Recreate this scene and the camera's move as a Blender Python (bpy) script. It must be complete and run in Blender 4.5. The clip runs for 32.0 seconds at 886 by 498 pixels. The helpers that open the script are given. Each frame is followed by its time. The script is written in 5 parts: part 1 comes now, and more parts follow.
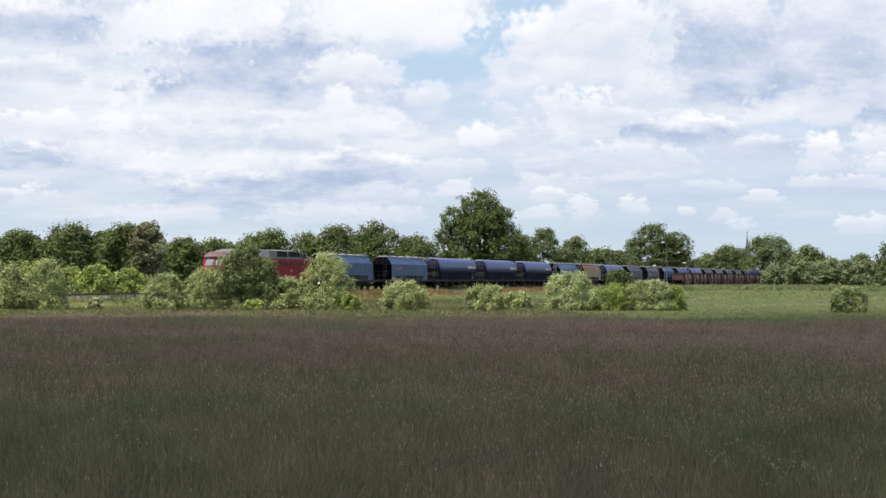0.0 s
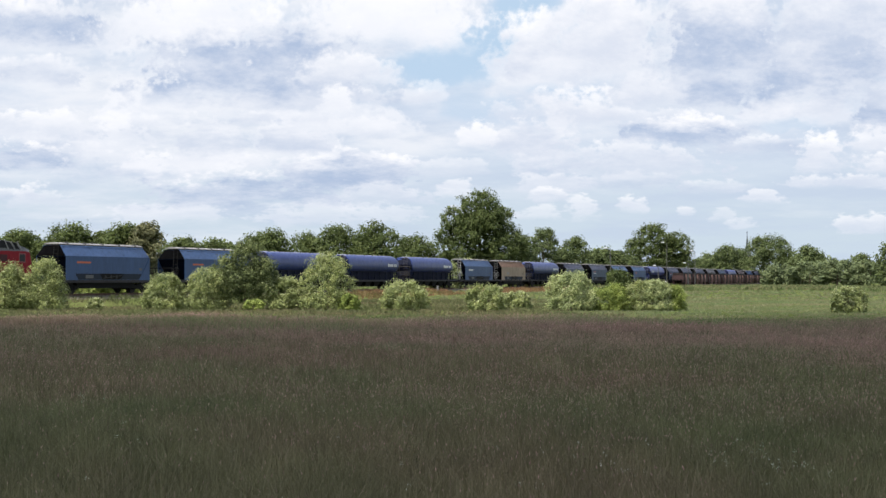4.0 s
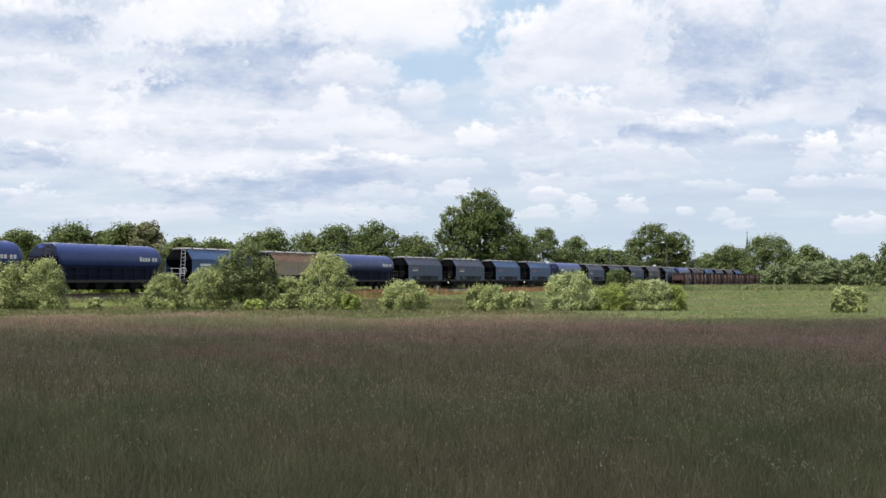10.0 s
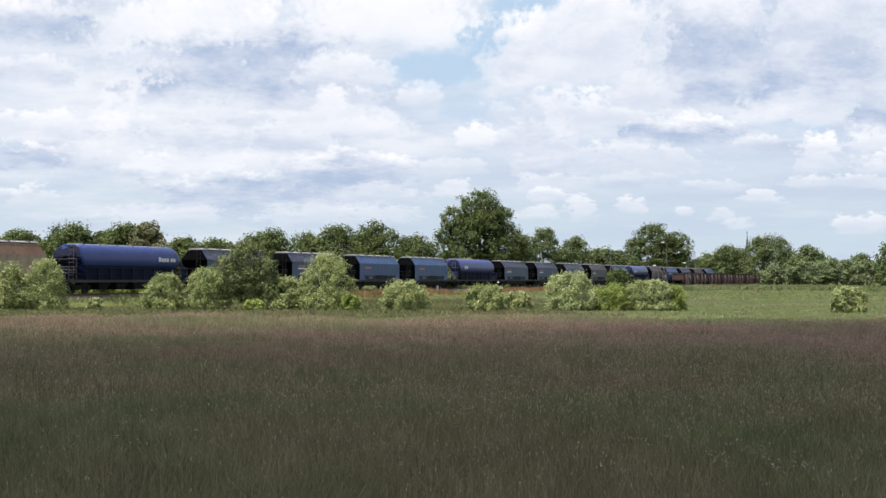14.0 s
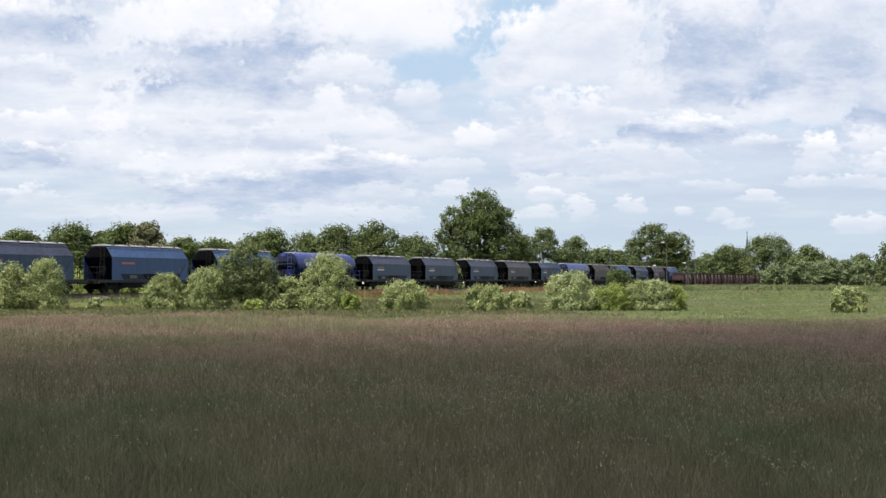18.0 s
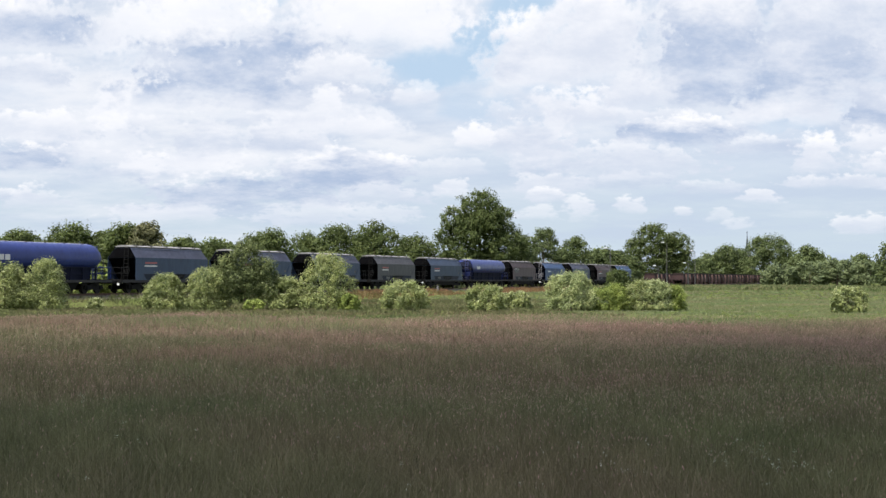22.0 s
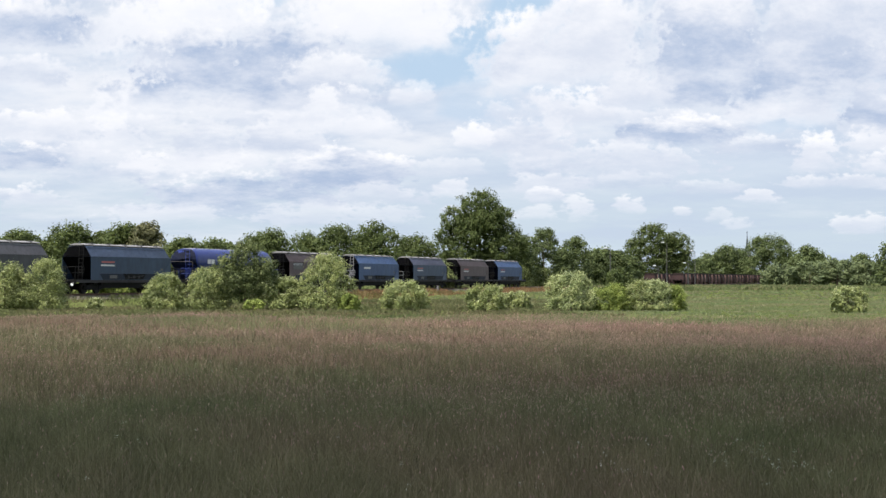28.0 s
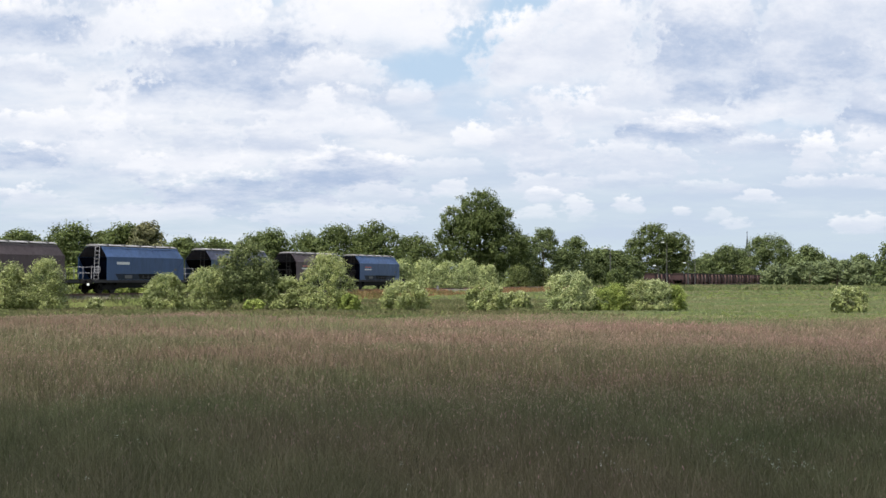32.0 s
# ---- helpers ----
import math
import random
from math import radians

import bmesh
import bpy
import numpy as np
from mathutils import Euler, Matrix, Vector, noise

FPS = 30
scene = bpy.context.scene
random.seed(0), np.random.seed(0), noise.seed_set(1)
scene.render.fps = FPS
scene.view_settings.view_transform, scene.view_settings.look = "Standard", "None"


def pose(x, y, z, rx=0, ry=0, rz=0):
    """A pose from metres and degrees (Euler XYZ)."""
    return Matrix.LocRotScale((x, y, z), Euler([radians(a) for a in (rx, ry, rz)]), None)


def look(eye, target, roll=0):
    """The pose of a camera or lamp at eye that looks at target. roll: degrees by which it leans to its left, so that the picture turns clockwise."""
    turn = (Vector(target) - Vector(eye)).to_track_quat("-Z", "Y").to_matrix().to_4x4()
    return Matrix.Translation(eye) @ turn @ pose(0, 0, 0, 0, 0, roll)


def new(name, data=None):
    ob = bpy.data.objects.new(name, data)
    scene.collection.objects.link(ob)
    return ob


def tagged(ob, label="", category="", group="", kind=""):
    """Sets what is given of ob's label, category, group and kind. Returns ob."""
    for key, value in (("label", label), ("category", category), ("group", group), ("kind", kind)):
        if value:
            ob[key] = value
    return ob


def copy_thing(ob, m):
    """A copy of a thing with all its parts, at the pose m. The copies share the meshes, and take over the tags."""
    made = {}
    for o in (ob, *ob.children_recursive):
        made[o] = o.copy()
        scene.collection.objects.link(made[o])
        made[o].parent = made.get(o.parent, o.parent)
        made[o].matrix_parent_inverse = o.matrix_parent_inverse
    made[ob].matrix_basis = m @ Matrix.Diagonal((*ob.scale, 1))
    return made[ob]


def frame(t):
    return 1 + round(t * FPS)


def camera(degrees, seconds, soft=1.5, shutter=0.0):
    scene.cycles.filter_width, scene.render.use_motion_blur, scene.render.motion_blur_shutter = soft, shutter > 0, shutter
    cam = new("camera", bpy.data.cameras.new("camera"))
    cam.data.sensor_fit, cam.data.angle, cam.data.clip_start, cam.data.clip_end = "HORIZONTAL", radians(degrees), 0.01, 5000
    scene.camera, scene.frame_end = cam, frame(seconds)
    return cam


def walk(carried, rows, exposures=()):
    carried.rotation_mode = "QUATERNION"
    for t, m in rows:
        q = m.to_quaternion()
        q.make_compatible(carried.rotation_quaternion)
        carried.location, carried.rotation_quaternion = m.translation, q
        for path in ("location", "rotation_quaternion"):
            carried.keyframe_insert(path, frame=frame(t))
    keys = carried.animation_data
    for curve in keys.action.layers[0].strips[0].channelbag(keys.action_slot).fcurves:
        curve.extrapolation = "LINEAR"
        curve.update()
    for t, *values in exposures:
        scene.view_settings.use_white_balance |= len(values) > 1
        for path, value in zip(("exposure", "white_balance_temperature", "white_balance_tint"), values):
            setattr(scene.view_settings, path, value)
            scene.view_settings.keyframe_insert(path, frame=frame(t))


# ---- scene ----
cam = camera(35.76, 32.0, soft=1.5)
EYE = 2.2                       # the tripod's head above the meadow's soil
TILT = 1.273                    # degrees that the lens looks up
walk(cam, [(0.0, pose(0, 0, EYE, 90 + TILT, 0, 0)), (32.0, pose(0, 0, EYE, 90 + TILT, 0, 0))])

# ---- light: high summer sun from the left, bright broken cloud ----
SUN_TO = Vector((-0.38, -0.28, 0.88)).normalized()
sun_data = bpy.data.lights.new("sun", "SUN")
sun_data.energy, sun_data.angle, sun_data.color = 5.0, radians(0.6), (1.0, 0.95, 0.86)
sun = new("sun", sun_data)
sun.matrix_world = look(SUN_TO * 100, (0, 0, 0))
world = bpy.data.worlds.new("sky")
scene.world = world
world.use_nodes = True
wn = world.node_tree.nodes
sky_tex = wn.new("ShaderNodeTexSky")
sky_tex.sky_type, sky_tex.sun_disc = "NISHITA", False
sky_tex.sun_elevation = math.asin(SUN_TO.z)
sky_tex.sun_rotation = math.atan2(SUN_TO.x, SUN_TO.y)
wn["Background"].inputs["Strength"].default_value = 0.15
veil = wn.new("ShaderNodeMix")          # thin cloud spread over the blue
veil.data_type = "RGBA"
veil.inputs["Factor"].default_value = 0.55
veil.inputs["B"].default_value = (4.6, 4.7, 4.9, 1)
world.node_tree.links.new(sky_tex.outputs[0], veil.inputs["A"])
world.node_tree.links.new(veil.outputs["Result"], wn["Background"].inputs["Color"])
scene.view_settings.exposure = 0.9

# ---- the line of the track and the train's run along it ----
THETA = 21.07                   # the track's bearing, degrees to the right of the lens
DIR = Vector((math.sin(radians(THETA)), math.cos(radians(THETA)), 0))
SIDE = Vector((-DIR.y, DIR.x, 0))          # away from the camera
NEAR = Vector((-73.8, 0, 0))               # where the wagons' near side meets y = 0
RAIL = 1.0                                 # rail head above the soil
AXIS = NEAR + SIDE * 1.45


def on_track(s, off=0.0, z=0.0):
    return AXIS + DIR * s + SIDE * off + Vector((0, 0, z))


def track_dist(x, y):
    """Signed distance behind the track's middle line, and the way along it."""
    d = Vector((x, y, 0)) - AXIS
    return d.dot(SIDE), d.dot(DIR)


def smooth(a, b, v):
    t = min(1.0, max(0.0, (v - a) / (b - a)))
    return t * t * (3 - 2 * t)


def ground_z(x, y):
    """The soil's height: flat meadow, a low bank under the track, a soft berm far to the right."""
    d, s = track_dist(x, y)
    bank = 0.62 * smooth(-7.0, -2.6, d)
    roll = 0.10 * noise.noise((x * 0.03, y * 0.03, 0.0)) * smooth(15, 60, y)
    far = smooth(150, 240, y) * smooth(-75, -30, d) * 0.45 * (1 - smooth(-7.0, -2.6, d))
    return bank + roll + far


# ---- materials ----
def mat(name):
    m = bpy.data.materials.new(name)
    m.use_nodes = True
    nt = m.node_tree
    return m, nt.nodes, nt.links, nt.nodes["Principled BSDF"]


def tex_noise(n, l, scale, detail=4.0, rough=0.6, vec=None, coord="Object"):
    t = n.new("ShaderNodeTexNoise")
    t.inputs["Scale"].default_value = scale
    t.inputs["Detail"].default_value = detail
    t.inputs["Roughness"].default_value = rough
    if vec is None:
        c = n.new("ShaderNodeTexCoord")
        vec = c.outputs[coord]
    l.new(vec, t.inputs["Vector"])
    return t


def ramp(n, l, fac, stops):
    r = n.new("ShaderNodeValToRGB")
    el = r.color_ramp.elements
    while len(el) < len(stops):
        el.new(0.5)
    for e, (p, c) in zip(el, stops):
        e.position, e.color = p, (*c, 1)
    l.new(fac, r.inputs["Fac"])
    return r


def mixc(n, l, fac, a, b, blend="MIX"):
    m = n.new("ShaderNodeMix")
    m.data_type, m.blend_type = "RGBA", blend
    for sock, val in ((m.inputs["Factor"], fac), (m.inputs["A"], a), (m.inputs["B"], b)):
        if hasattr(val, "is_linked"):
            l.new(val, sock)
        elif isinstance(val, (int, float)):
            sock.default_value = val
        else:
            sock.default_value = (*val, 1)
    return m.outputs["Result"]


def bump(n, l, height, bsdf, strength=0.3, dist=0.02):
    b = n.new("ShaderNodeBump")
    b.inputs["Strength"].default_value = strength
    b.inputs["Distance"].default_value = dist
    l.new(height, b.inputs["Height"])
    l.new(b.outputs["Normal"], bsdf.inputs["Normal"])


def paint(name, col, rough=0.42, dirt=0.32, rust=0.12, metal=0.0, gloss=0.3):
    """Weathered vehicle paint: faded patches, vertical grime streaks, a little rust."""
    m, n, l, b = mat(name)
    c = n.new("ShaderNodeTexCoord")
    mp = n.new("ShaderNodeMapping")
    mp.inputs["Scale"].default_value = (3.0, 3.0, 0.35)
    l.new(c.outputs["Object"], mp.inputs["Vector"])
    streak = tex_noise(n, l, 1.6, 6, 0.65, mp.outputs[0])
    blot = tex_noise(n, l, 0.55, 5, 0.6)
    grit = tex_noise(n, l, 9.0, 4, 0.6)
    fade = ramp(n, l, blot.outputs["Fac"], [(0.3, [v * 0.82 for v in col]), (0.7, [min(1, v * 1.15 + 0.004) for v in col])])
    sm = ramp(n, l, streak.outputs["Fac"], [(0.48, (0, 0, 0)), (0.72, (dirt, dirt, dirt))])
    c1 = mixc(n, l, sm.outputs["Color"], fade.outputs["Color"], (0.035, 0.032, 0.03))
    rm = ramp(n, l, grit.outputs["Fac"], [(0.62, (0, 0, 0)), (0.75, (rust, rust, rust))])
    c2 = mixc(n, l, rm.outputs["Color"], c1, (0.10, 0.045, 0.025))
    l.new(c2, b.inputs["Base Color"])
    rr = ramp(n, l, streak.outputs["Fac"], [(0.3, (rough,) * 3), (0.7, (min(1, rough + 0.25),) * 3)])
    l.new(rr.outputs["Color"], b.inputs["Roughness"])
    b.inputs["Metallic"].default_value = metal
    b.inputs["Specular IOR Level"].default_value = gloss
    bump(n, l, blot.outputs["Fac"], b, 0.12 if rough > 0.3 else 0.04, 0.03)
    return m


def plain(name, col, rough=0.6, metal=0.0, vary=0.25, scale=4.0, gloss=0.2):
    m, n, l, b = mat(name)
    t = tex_noise(n, l, scale, 5, 0.6)
    r = ramp(n, l, t.outputs["Fac"], [(0.3, [v * (1 - vary) for v in col]), (0.7, [min(1, v * (1 + vary)) for v in col])])
    l.new(r.outputs["Color"], b.inputs["Base Color"])
    b.inputs["Roughness"].default_value = rough
    b.inputs["Metallic"].default_value = metal
    b.inputs["Specular IOR Level"].default_value = gloss
    bump(n, l, t.outputs["Fac"], b, 0.15, 0.01)
    return m


def foliage(name, dark, light, back=0.35, tip=None):
    """Leaves: a colour for each leaf, drifting over the crown, with light passing through."""
    m, n, l, b = mat(name)
    g = n.new("ShaderNodeNewGeometry")
    t = tex_noise(n, l, 0.55, 3, 0.6)
    r = ramp(n, l, g.outputs["Random Per Island"], [(0.0, dark), (0.8, light), (1.0, tip or light)])
    sh = ramp(n, l, t.outputs["Fac"], [(0.3, (0.72, 0.76, 0.74)), (0.7, (1.2, 1.16, 1.05))])
    c = mixc(n, l, 1.0, r.outputs["Color"], sh.outputs["Color"], "MULTIPLY")
    l.new(c, b.inputs["Base Color"])
    b.inputs["Roughness"].default_value = 0.55
    b.inputs["Specular IOR Level"].default_value = 0.12
    tr = n.new("ShaderNodeBsdfTranslucent")
    l.new(c, tr.inputs["Color"])
    mx = n.new("ShaderNodeMixShader")
    mx.inputs["Fac"].default_value = back
    l.new(b.outputs[0], mx.inputs[1])
    l.new(tr.outputs[0], mx.inputs[2])
    l.new(mx.outputs[0], n["Material Output"].inputs["Surface"])
    return m


def ground_material():
    m, n, l, b = mat("soil_and_turf")
    c = n.new("ShaderNodeTexCoord")
    big = tex_noise(n, l, 0.035, 5, 0.6, c.outputs["Object"])
    mid = tex_noise(n, l, 0.5, 6, 0.65, c.outputs["Object"])
    fine = tex_noise(n, l, 6.0, 5, 0.7, c.outputs["Object"])
    a = ramp(n, l, mid.outputs["Fac"], [(0.3, (0.041, 0.053, 0.018)), (0.7, (0.083, 0.097, 0.034))])
    d = ramp(n, l, big.outputs["Fac"], [(0.40, (0.057, 0.074, 0.023)), (0.62, (0.103, 0.108, 0.044))])
    x = mixc(n, l, 0.5, a.outputs["Color"], d.outputs["Color"])
    f = ramp(n, l, fine.outputs["Fac"], [(0.3, (0.7, 0.7, 0.7)), (0.7, (1.25, 1.25, 1.2))])
    y = mixc(n, l, 1.0, x, f.outputs["Color"], "MULTIPLY")
    l.new(y, b.inputs["Base Color"])
    b.inputs["Roughness"].default_value = 1.0
    b.inputs["Specular IOR Level"].default_value = 0.0
    bump(n, l, fine.outputs["Fac"], b, 0.6, 0.08)
    return m


def grass_material(name, low, mid, high, height, back=0.3, clumpy=0.36):
    """Blades that pale and redden towards the seed heads; each blade has its own tone."""
    m, n, l, b = mat(name)
    g = n.new("ShaderNodeNewGeometry")
    c = n.new("ShaderNodeTexCoord")
    patch = tex_noise(n, l, 0.11, 4, 0.6, c.outputs["Object"])
    base = ramp(n, l, g.outputs["Random Per Island"], [(0.0, low), (0.5, mid), (1.0, high)])
    pm0 = ramp(n, l, patch.outputs["Fac"], [(0.34, (0.76, 0.98, 0.76)), (0.66, (1.20, 1.02, 1.15))])
    tuft = tex_noise(n, l, 1.3, 4, 0.65, c.outputs["Object"])
    pt = ramp(n, l, tuft.outputs["Fac"], [(0.36, (1 - clumpy * 1.1, 1 - clumpy, 1 - clumpy * 1.1)), (0.64, (1 + clumpy * 0.75, 1 + clumpy * 0.7, 1 + clumpy * 0.65))])
    pm1 = mixc(n, l, 1.0, pm0.outputs["Color"], pt.outputs["Color"], "MULTIPLY")
    col = mixc(n, l, 1.0, base.outputs["Color"], pm1, "MULTIPLY")
    l.new(col, b.inputs["Base Color"])
    b.inputs["Roughness"].default_value = 0.7
    b.inputs["Specular IOR Level"].default_value = 0.2
    tr = n.new("ShaderNodeBsdfTranslucent")
    l.new(col, tr.inputs["Color"])
    mx = n.new("ShaderNodeMixShader")
    mx.inputs["Fac"].default_value = back
    l.new(b.outputs[0], mx.inputs[1])
    l.new(tr.outputs[0], mx.inputs[2])
    l.new(mx.outputs[0], n["Material Output"].inputs["Surface"])
    return m


M_GROUND = ground_material()
M_STEEL = plain("dark_oily_steel", (0.007, 0.007, 0.007), 0.8, 0.0, 0.3, 4.0, 0.1)
# the shade of the hollow wagon ends is put into these two near-black colours
M_END_BLACK = plain("near_black_end_plate", (0.006, 0.006, 0.007), 0.9, 0.0, 0.4, 1.5, 0.02)
M_ENDBLUE = plain("shade_dark_blue_end_plate", (0.005, 0.007, 0.018), 0.75, 0.0, 0.4, 1.5, 0.08)
M_BRIGHT = plain("bright_white_disc", (0.80, 0.80, 0.80), 0.4, 0.0, 0.05)
M_WHEEL = plain("wheel_steel", (0.014, 0.012, 0.011), 0.7, 0.1)
M_RAIL = plain("rusty_rail", (0.09, 0.055, 0.04), 0.55, 0.5)
M_BALLAST = plain("ballast_stone", (0.078, 0.070, 0.053), 0.95, 0.0, 0.5, 7.0)
M_SLEEPER = plain("sleeper_concrete", (0.12, 0.105, 0.09), 0.95)
M_GREY = paint("weathered_grey_paint", (0.074, 0.074, 0.074), 0.55)
M_HATCH = paint("pale_roof_grey", (0.185, 0.178, 0.178), 0.55, 0.3)
M_SOLE = paint("grimy_sole_bar_grey", (0.030, 0.029, 0.030), 0.7, 0.4, 0.2, 0.0, 0.1)
M_LOWER = paint("dark_lower_frame_navy", (0.005, 0.007, 0.020), 0.6, 0.1, 0.04, 0.0, 0.06)
M_SKIRT = paint("grimy_lower_panel", (0.012, 0.017, 0.028), 0.6, 0.4, 0.2, 0.0, 0.12)
M_DARK = plain("shadowy_gap_black", (0.02, 0.02, 0.022), 0.7)
M_WHITE = plain("white_marking", (0.42, 0.42, 0.42), 0.5, 0.0, 0.1)
M_ORANGE = plain("orange_marking", (0.34, 0.095, 0.05), 0.6, 0.0, 0.1)
M_REDMARK = plain("red_marking", (0.26, 0.085, 0.085), 0.6, 0.0, 0.1)
M_BARK = plain("bark", (0.10, 0.075, 0.055), 0.95, 0.0, 0.4, 3.0)


# ---- mesh helpers ----
def add_box(bm, x0, x1, y0, y1, z0, z1):
    vs = [bm.verts.new((x, y, z)) for x in (x0, x1) for y in (y0, y1) for z in (z0, z1)]
    for f in ((0, 1, 3, 2), (4, 6, 7, 5), (0, 4, 5, 1), (2, 3, 7, 6), (0, 2, 6, 4), (1, 5, 7, 3)):
        bm.faces.new([vs[i] for i in f])


def add_loft(bm, rings, cap=True):
    """Rings of equal count, joined one to the next."""
    rows = [[bm.verts.new(p) for p in r] for r in rings]
    k = len(rows[0])
    for a, b in zip(rows, rows[1:]):
        for i in range(k):
            bm.faces.new((a[i], a[(i + 1) % k], b[(i + 1) % k], b[i]))
    if cap:
        bm.faces.new(rows[0][::-1])
        bm.faces.new(rows[-1])


def add_cyl(bm, p, q, r0, r1=None, seg=8):
    p, q = Vector(p), Vector(q)
    r1 = r0 if r1 is None else r1
    ax = (q - p).normalized()
    u = ax.orthogonal().normalized()
    v = ax.cross(u)
    rings = []
    for c, r in ((p, r0), (q, r1)):
        rings.append([c + (u * math.cos(a) + v * math.sin(a)) * r for a in (2 * math.pi * i / seg for i in range(seg))])
    add_loft(bm, rings)


def add_ring(bm, c, r, t, seg=12):
    """A hand wheel's rim, facing along the vehicle, with two spokes."""
    pts = [Vector(c) + Vector((0, math.cos(a) * r, math.sin(a) * r)) for a in (2 * math.pi * i / seg for i in range(seg))]
    for p, q in zip(pts, pts[1:] + pts[:1]):
        add_cyl(bm, p, q, t, t, 5)
    add_cyl(bm, pts[0], pts[seg // 2], t, t, 5)
    add_cyl(bm, pts[seg // 4], pts[3 * seg // 4], t, t, 5)


def add_prism(bm, poly, y0, y1):
    """A side-view outline (x, z) given thickness across the vehicle."""
    add_loft(bm, [[(x, y0, z) for x, z in poly], [(x, y1, z) for x, z in poly]])


def part(name, bm, material, parent=None, label="", smooth_faces=False):
    bmesh.ops.recalc_face_normals(bm, faces=bm.faces)
    me = bpy.data.meshes.new(name)
    bm.to_mesh(me)
    bm.free()
    if smooth_faces:
        me.polygons.foreach_set("use_smooth", [True] * len(me.polygons))
    me.materials.append(material)
    ob = new(name, me)
    ob.parent = parent
    if label:
        tagged(ob, label)
    return ob


def share(name, me, parent, m):
    ob = new(name, me)
    ob.parent = parent
    ob.matrix_basis = m
    return ob


def box_part(name, dims, material, parent, label="", bevel=0.0):
    bm = bmesh.new()
    add_box(bm, *dims)
    if bevel:
        bmesh.ops.bevel(bm, geom=bm.edges, offset=bevel, segments=1, affect="EDGES")
    return part(name, bm, material, parent, label)


def mesh_np(name, verts, faces, material, parent=None):
    """A mesh from numpy arrays of corners and equal-sided faces."""
    me = bpy.data.meshes.new(name)
    k = faces.shape[1]
    me.vertices.add(len(verts))
    me.vertices.foreach_set("co", np.ascontiguousarray(verts, dtype=np.float32).ravel())
    me.loops.add(faces.size)
    me.loops.foreach_set("vertex_index", np.ascontiguousarray(faces, dtype=np.int32).ravel())
    me.polygons.add(len(faces))
    me.polygons.foreach_set("loop_start", np.arange(0, faces.size, k, dtype=np.int32))
    me.update(calc_edges=True)
    me.materials.append(material)
    ob = new(name, me)
    ob.parent = parent
    return ob


# ---- setting: ground, track ----
def build_ground():
    ys = [-60, -20, 0] + [4 * i for i in range(1, 76)] + [310, 330, 360, 400, 450, 520, 620, 760, 950, 1250, 1700, 2400, 3300, 4600]
    xs = [-4600, -2600, -1500, -900, -600, -420, -320, -260] + [-220 + 5 * i for i in range(89)] + [260, 320, 420, 600, 900, 1500, 2600, 4600]
    v = np.array([(x, y, ground_z(x, y)) for y in ys for x in xs])
    nx = len(xs)
    f = np.array([(j * nx + i, j * nx + i + 1, (j + 1) * nx + i + 1, (j + 1) * nx + i) for j in range(len(ys) - 1) for i in range(nx - 1)])
    g = mesh_np("ground", v, f, M_GROUND)
    g.data.polygons.foreach_set("use_smooth", [True] * len(f))
    tagged(g, "green meadow soil and turf with a low railway bank", "ground", kind="structure")


def build_track():
    s0, s1 = 10.0, 900.0
    bm = bmesh.new()
    prof = [(-2.7, 0.56), (-1.7, 0.80), (1.7, 0.80), (2.7, 0.56)]
    add_loft(bm, [[on_track(s, o, z) for o, z in prof] for s in (s0, s1)])
    tagged(part("ballast", bm, M_BALLAST), "grey-brown crushed stone bed under the rails", "track bed", kind="structure")
    for off in (-0.75, 0.75):
        bm = bmesh.new()
        pr = [(-0.07, 0.84), (0.07, 0.84), (0.015, 0.87), (0.036, 0.96), (0.036, RAIL), (-0.036, RAIL), (-0.036, 0.96), (-0.015, 0.87)]
        add_loft(bm, [[on_track(s, off + o, z) for o, z in pr] for s in (s0, s1)])
        tagged(part("rail", bm, M_RAIL), "rusty brown steel rail on the ballast", "rail", "running rails", "structure")
    bm = bmesh.new()
    add_box(bm, -0.13, 0.13, -1.3, 1.3, 0.0, 0.18)
    me = bpy.data.meshes.new("sleeper")
    bm.to_mesh(me)
    bm.free()
    me.materials.append(M_SLEEPER)
    holder = tagged(new("sleepers"), "row of concrete sleepers bedded in stone", "sleepers", kind="structure")
    for i in range(290):
        share("sleeper", me, holder, Matrix.Translation(on_track(70 + i * 0.65, 0, 0.675)) @ pose(0, 0, 0, 0, 0, 90 - THETA))


build_ground()
build_track()


# ---- rolling stock ----
def wheel_mesh():
    bm = bmesh.new()
    for y0, y1, r in ((-0.07, 0.055, 0.46), (0.055, 0.08, 0.49)):
        add_cyl(bm, (0, y0, 0), (0, y1, 0), r, r, 20)
    add_cyl(bm, (0, -0.10, 0), (0, -0.07, 0), 0.16, 0.16, 10)
    bmesh.ops.recalc_face_normals(bm, faces=bm.faces)
    me = bpy.data.meshes.new("wheel")
    bm.to_mesh(me)
    bm.free()
    me.materials.append(M_WHEEL)
    return me


WHEEL = wheel_mesh()


